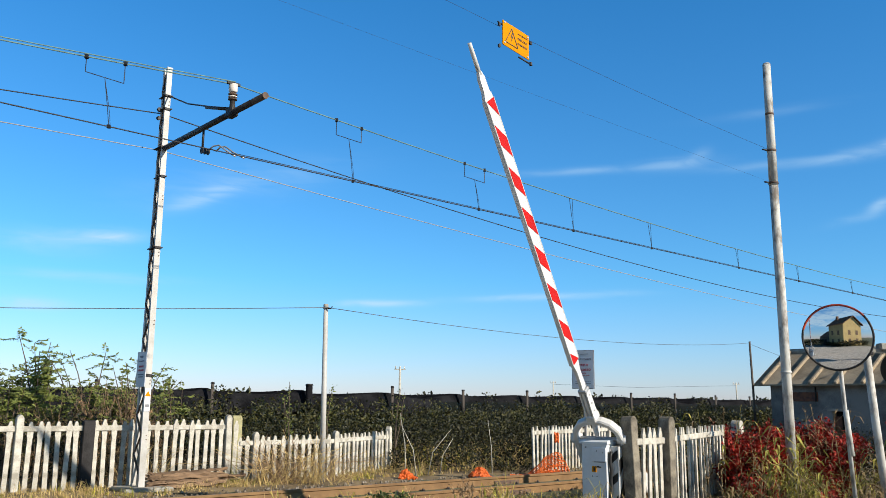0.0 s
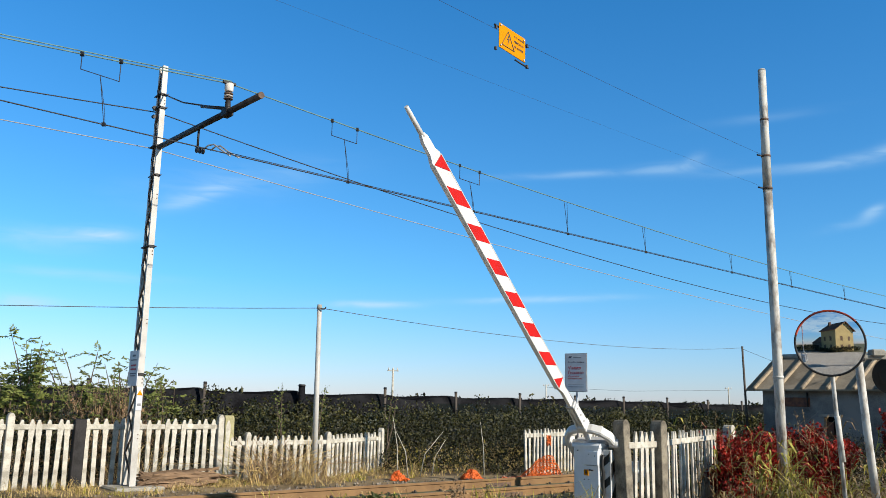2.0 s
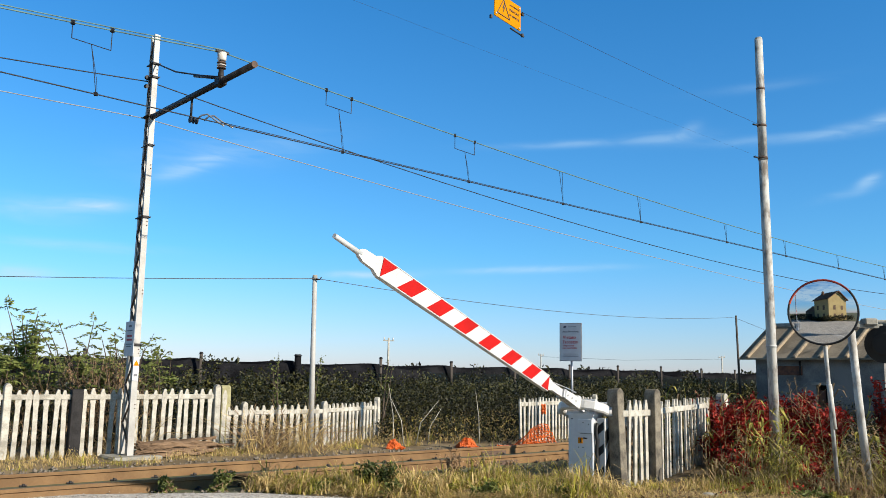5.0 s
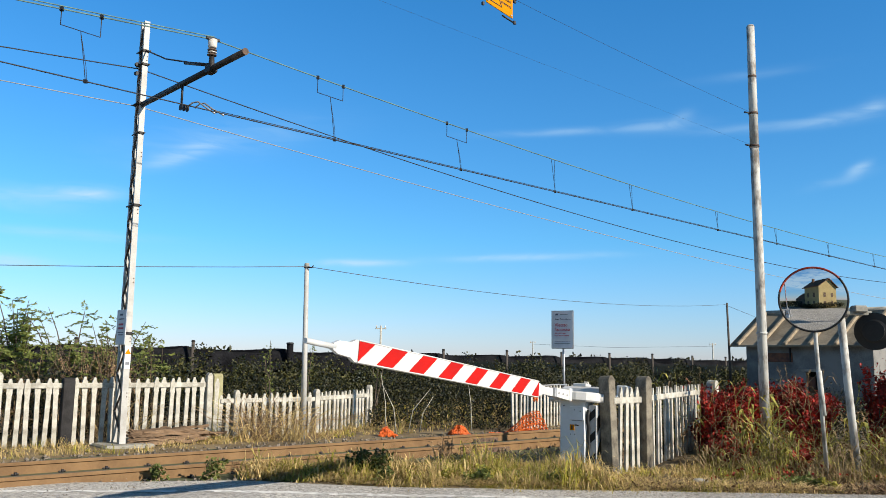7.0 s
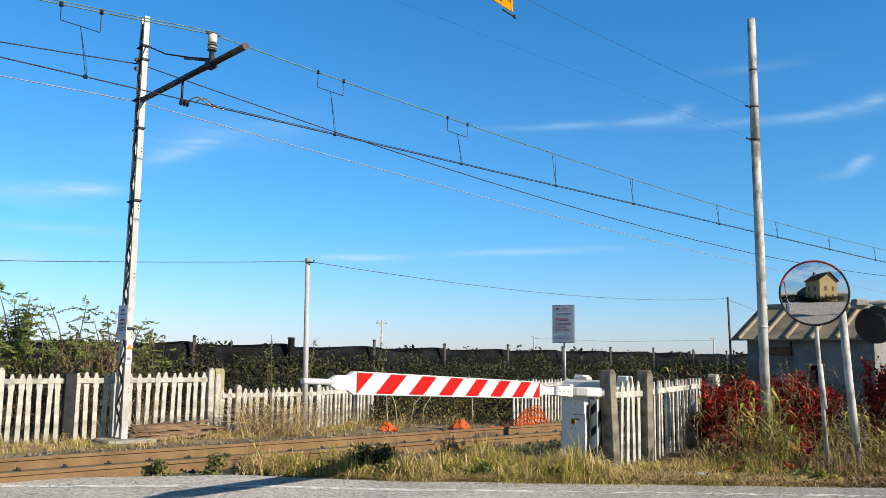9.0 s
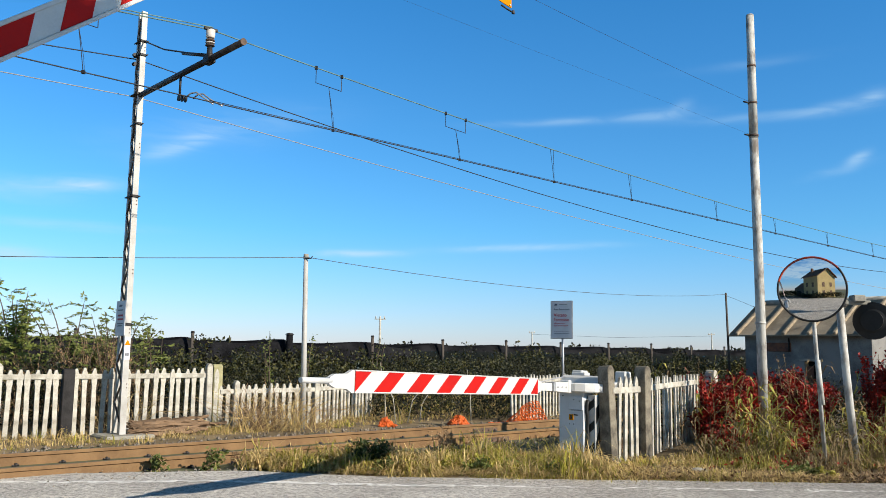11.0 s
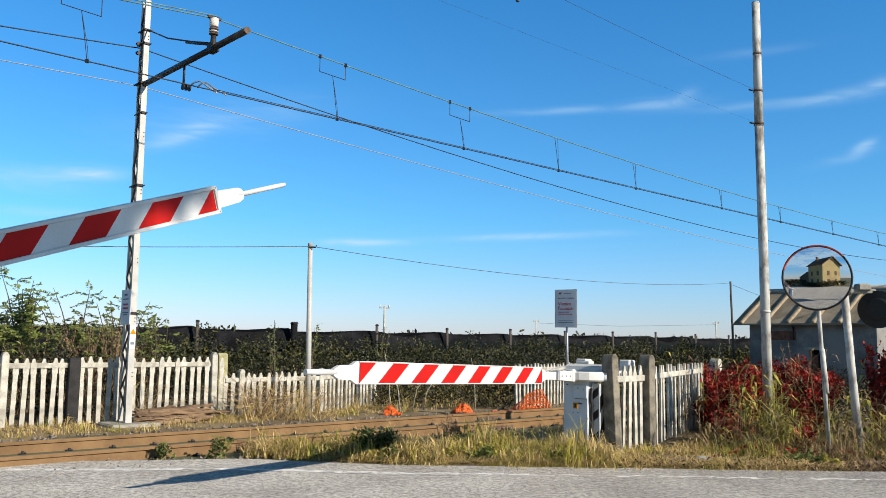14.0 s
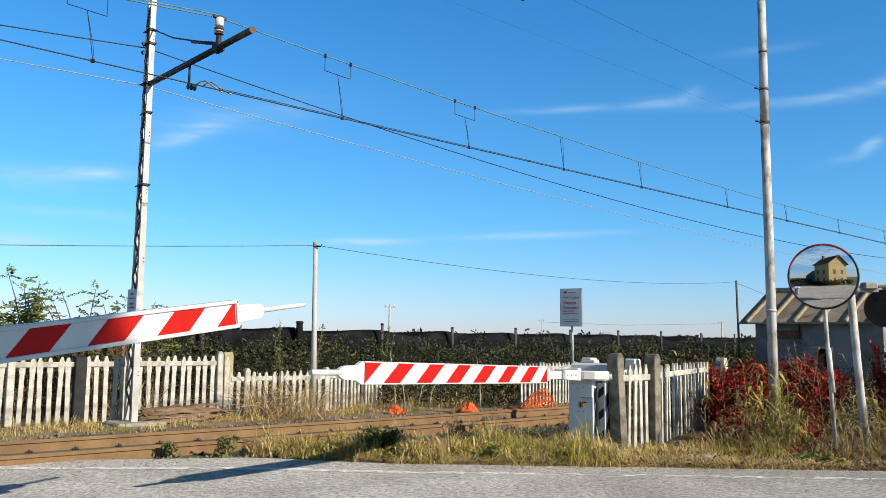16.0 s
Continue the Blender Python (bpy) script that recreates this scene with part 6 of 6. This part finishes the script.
def build_orchard():
    rng = random.Random(61)
    # rows of low fruit trees
    for row, (off, lo, hi, leaves, size, top) in enumerate(((-4.6, 5.6, 26, 600, 0.085, 1.35), (-6.6, 3.5, 30, 700, 0.095, 1.6), (-8.8, -12, 34, 850, 0.10, 1.78), (-11.4, -14, 46, 520, 0.13, 1.80), (-8.9, 34, 75, 320, 0.16, 1.72), (-13.5, -12, 70, 330, 0.2, 1.86))):
        heap = Heap()
        s = lo
        while s < hi:
            c = along(s + rng.uniform(-0.2, 0.2), off + rng.uniform(-0.25, 0.25))
            h = top * rng.uniform(0.84, 1.13)
            clumps = [rnd_dir(rng) for _ in range(9)]
            for _ in range(int(leaves * 0.8)):
                d = (rng.choice(clumps) + rnd_dir(rng) * 0.42).normalized()
                r = rng.uniform(0.35, 1.08)
                p = c + Vector((d.x * 0.85 * r, d.y * 0.75 * r, 0.0))
                z = h * (0.5 + 0.5 * d.z * r) + 0.07 * noise.noise((p.x * 2, p.y * 2, d.z * 3))
                heap.leaf((p.x, p.y, max(0.02, z)), rnd_dir(rng, -0.15), rnd_dir(rng, 0.5), size * rng.uniform(0.8, 1.6), size * 0.66)
            s += rng.uniform(0.9, 1.25)
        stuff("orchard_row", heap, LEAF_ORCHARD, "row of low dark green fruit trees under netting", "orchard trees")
    # trellis posts
    for k in range(-6, 17):
        p = along(NET_S0 + NET_STEP * k, NET_OFF + 0.42)
        dark = k == 1
        r = 0.13 if dark else 0.06
        t = thing("net_post", "thick dark wooden post holding the netting" if dark else "slim wooden post holding the hail netting", "post", pose(p.x, p.y, 0, 0, rng.uniform(-1.5, 1.5), 0), "orchard netting posts")
        h = 2.10 + rng.uniform(-0.05, 0.05)
        part("shaft", tube([(0, 0, -0.1), (0, 0, h)], [r, r * 0.9], 8), NETTING if dark else NET_POST, t)
        part("cap", tube([(0, 0, h - 0.03), (0, 0, h + 0.03)], [r * 1.2, r * 0.8], 8), DARK_STEEL, t)
    for k in range(5, 16):
        p = along(NET_S0 + NET_STEP * (k + 0.45), NET_OFF - 4)
        tagged(part("far_net_post", tube([(p.x, p.y, -0.1), (p.x, p.y, 1.98)], 0.05, 6), NET_POST), "slim post farther inside the orchard", "post", "inner orchard posts")
    # black net: a roof sheet with a flap that hangs over the front
    net = thing("hail_net", "black hail netting stretched over the orchard, sagging between posts", "netting")
    step = 0.3
    for bay in range(-6, 16):
        bm, rows = bmesh.new(), []
        for i in range(13):
            s = NET_S0 + NET_STEP * bay + step * i
            u = i / 12
            dip = 0.28 * 4 * u * (1 - u) * (0.7 + 0.9 * noise.noise((s * 0.35, 0, 0)))
            top = 1.95 - dip + 0.08 * noise.noise((s * 1.7, 1, 0))
            flap = 0.66 + 0.18 * noise.noise((s * 0.45, 4, 0)) + 0.05 * noise.noise((s * 2.1, 8, 0))
            col = []
            for o, z in ((-9.0, top), (-3.0, top - 0.05), (-0.4, top + 0.01), (0.05, top), (0.16, top - flap * 0.35), (0.20 + 0.12 * noise.noise((s * 1.3, 2, 0)), top - flap * 0.7), (0.16 + 0.15 * noise.noise((s * 1.6, 6, 0)), top - flap)):
                col.append(bm.verts.new(along(s, NET_OFF + o, z)))
            rows.append(col)
        for a, b in zip(rows, rows[1:]):
            for k in range(6):
                bm.faces.new((a[k], b[k], b[k + 1], a[k + 1])).smooth = True
        part("net_panel", bm, NETTING, net)
    # side netting, thin enough to see through
    bm = bmesh.new()
    rows = []
    for i in range(150):
        s = 15.5 + 0.35 * i
        rows.append([bm.verts.new(along(s, NET_OFF + 0.28 + 0.9 * (1.6 - z) * 0.5 + 0.12 * noise.noise((s * 0.8, z, 0)), z)) for z in (1.62, 1.2, 0.7, 0.1)])
    for a, b in zip(rows, rows[1:]):
        for k in range(3):
            bm.faces.new((a[k], b[k], b[k + 1], a[k + 1])).smooth = True
    tagged(part("side_net", bm, SHEER_NET), "sheer dark green netting hanging along the orchard side", "netting")
    # woods on the horizon
    rng = random.Random(65)
    heap = Heap()
    for cx, w, h in ((-92, 22, 5.5), (-70, 12, 4.0), (120, 30, 3.8), (95, 20, 4.2), (-150, 40, 5.0), (20, 50, 3.0), (70, 30, 3.2)):
        for _ in range(420):
            a, r = rng.uniform(0, 3.1416), math.sqrt(rng.random())
            p = Vector((cx + math.cos(a) * r * w * 0.5, 340 + rng.uniform(-8, 8), max(0.0, math.sin(a) * r * h + rng.gauss(0, 0.4))))
            heap.leaf(p, rnd_dir(rng), rnd_dir(rng), 1.6, 1.2)
    stuff("far_woods", heap, LEAF_ORCHARD, "low dark woods on the horizon", "woods")


def sheer_material():
    m = bpy.data.materials.new("sheer_net")
    m.use_nodes = True
    nt = m.node_tree
    b = nt.nodes["Principled BSDF"]
    b.inputs["Base Color"].default_value = (0.010, 0.014, 0.014, 1)
    b.inputs["Roughness"].default_value, b.inputs["Specular IOR Level"].default_value = 0.95, 0.0
    tr, mx = nt.nodes.new("ShaderNodeBsdfTransparent"), nt.nodes.new("ShaderNodeMixShader")
    mx.inputs["Fac"].default_value = 0.5
    nt.links.new(tr.outputs[0], mx.inputs[1])
    nt.links.new(b.outputs[0], mx.inputs[2])
    nt.links.new(mx.outputs[0], nt.nodes["Material Output"].inputs["Surface"])
    return m


SHEER_NET = sheer_material()


def build_hedges():
    """Dark garden hedges round the house across the road."""
    rng, heap = random.Random(66), Heap()
    for x0, y0, x1, y1, h in ((-9.2, -12.6, -3.5, -20.0, 2.0), (-8.8, -13.0, -14.5, -14.6, 1.5), (-15.5, -14.0, -23.5, -13.0, 2.6), (-26, -14, -30, -6, 2.2)):
        for _ in range(1500):
            u = rng.random()
            z = h * rng.random() ** 0.6 * (0.8 + 0.3 * noise.noise((u * 9, h, 0)))
            heap.leaf((x0 + (x1 - x0) * u + rng.gauss(0, 0.45), y0 + (y1 - y0) * u + rng.gauss(0, 0.45), z), rnd_dir(rng), rnd_dir(rng, 0.4), 0.30, 0.22)
    stuff("garden_hedge", heap, LEAF_ORCHARD, "dark green hedge round the yellow house", "hedge")


def build_clutter():
    # rotten timbers beside the mast
    rng = random.Random(71)
    stack = thing("rotten_timber", "stack of split rotten brown timbers lying by the fence", "timber")
    for k in range(15):
        z = 0.02 + 0.017 * k * rng.uniform(0.8, 1.0)
        s0 = rng.uniform(0.08, 0.5)
        l = rng.uniform(1.0, 1.85 - s0 * 0.4)
        a = along(s0 + l / 2, 0.16 - 0.012 * k + rng.uniform(-0.08, 0.08), min(z, 0.30))
        bm = box(l, rng.uniform(0.05, 0.16), rng.uniform(0.025, 0.06), 0, 0, 0, 0.004)
        bmesh.ops.subdivide_edges(bm, edges=[e for e in bm.edges if abs((e.verts[0].co - e.verts[1].co).x) > 0.5], cuts=14)
        for v in bm.verts:
            v.co += Vector((0.12 * noise.noise(v.co * 8 + Vector((k, 0, 0))), 0.06 * noise.noise(v.co * 6 + Vector((0, k, 0))), 0.045 * noise.noise(v.co * 5 + Vector((0, 0, k)))))
        pl = part("plank", bm, DEADWOOD, stack)
        pl.matrix_basis = pose(a.x, a.y, a.z, rng.uniform(-20, 20), rng.uniform(-3, 3), TURN + rng.uniform(-3, 3))
    # crumpled orange safety netting
    for i, (x, y, w, h, sk) in enumerate(((1.74, 19.9, 1.45, 0.50, 0.9), (-1.12, 18.6, 0.38, 0.19, -0.3), (0.42, 19.3, 0.50, 0.20, 0.1), (2.30, 20.6, 0.10, 0.12, 0.0))):
        bm = bmesh.new()
        n = 17
        pt = {}
        for a in range(n + 1):
            for b in range(n + 1):
                u, v = a / n - 0.5, b / n
                zz = h * (1 - v) * (1 - (2 * abs(u - sk * 0.5)) ** 2 * 0.8 if abs(u) < 0.6 else 0.2)
                if i == 3:
                    zz = 0.72 + 0.2 * (1 - v)
                q = Vector((u * w * (0.8 + 0.2 * v), -0.35 * v * w, max(0.01, zz)))
                q += 0.05 * Vector((noise.noise((u * 6, v * 6, i)), noise.noise((u * 6, v * 6, i + 9)), noise.noise((u * 6, v * 6, i + 20))))
                pt[a, b] = q
        for a in range(n + 1):
            for b in range(n + 1):
                for c, d in ((a + 1, b), (a, b + 1)):
                    if (c, d) in pt:
                        add_tube(bm, [pt[a, b], pt[c, d]], 0.011, 3, caps=False)
        ob = tagged(part("safety_net", bm, ORANGE_NET), "crumpled orange plastic safety netting", "safety netting", "orange netting heaps")
        ob.matrix_basis = pose(x, y, -0.02, 0, 0, 10)
    # pale stone at the verge
    bm = bmesh.new()
    bmesh.ops.create_icosphere(bm, subdivisions=2, radius=0.075)
    for v in bm.verts:
        v.co = Vector((v.co.x * 1.5, v.co.y, v.co.z * 0.55)) * (1 + 0.25 * noise.noise(v.co * 9))
    st = tagged(part("stone", bm, CONCRETE_OLD), "pale rough stone lying in the dry grass", "stone")
    st.matrix_basis = pose(3.55, 11.75, 0.04)


def build_roadside_tree():
    """Stands behind the viewer; its shade falls on the second boom."""
    rng = random.Random(91)
    t = thing("roadside_tree", "tall leafy roadside tree across the road", "tree", pose(11.72, -4.36, 1.7))
    bm, heap = bmesh.new(), Heap()
    add_tube(bm, [(0, 0, -1.8), (0.1, 0.05, 3.5), (0.0, 0.1, 7.0), (0.1, 0, 12.8)], [0.24, 0.19, 0.14, 0.05], 9)
    for k in range(36):
        a, z = k * 2.4, 6.2 + 5.0 * k / 35
        d = Vector((math.cos(a), math.sin(a), 0.45))
        l = rng.uniform(0.62, 0.82) + 0.32 * k / 35
        b = Vector((0.05, 0.05, z))
        add_tube(bm, [b, b + d * l * 0.5, b + d * l + Vector((0, 0, 0.2))], [0.06, 0.04, 0.012], 5)
        for _ in range(330):
            u = rng.uniform(0.2, 1.1)
            q = b + d * l * u + rnd_dir(rng) * rng.uniform(0.05, 0.45)
            heap.leaf(q, rnd_dir(rng, -0.2), rnd_dir(rng, 0.5), rng.uniform(0.14, 0.26), 0.14)
    # one long bough reaching out over the road
    out = Vector((0.545, 0.838, 0))
    bough = [Vector((0.05, 0.05, 9.6)), out * 0.7 + Vector((0, 0, 10.5)), out * 1.25 + Vector((0, 0, 10.6)), out * 1.8 + Vector((0, 0, 10.35))]
    add_tube(bm, bough, [0.06, 0.045, 0.03, 0.012], 6)
    for c, r, n in ((out * 0.80 + Vector((0, 0, 10.72)), 0.36, 330), (out * 1.22 + Vector((0, 0, 10.5)), 0.24, 150), (out * 1.58 + Vector((0, 0, 10.34)), 0.30, 240)):
        for _ in range(n):
            heap.leaf(c + rnd_dir(rng) * r * rng.uniform(0.1, 1.0), rnd_dir(rng, -0.2), rnd_dir(rng, 0.5), rng.uniform(0.12, 0.22), 0.12)
    part("trunk", bm, BARK, t)
    cr = new("crown", heap.mesh("crown", LEAF_FRESH))
    cr.parent = t


build_roadside_tree()
build_grass()
build_reeds()
build_bushes()
build_thicket()
build_orchard()
build_hedges()
build_clutter()

motions()
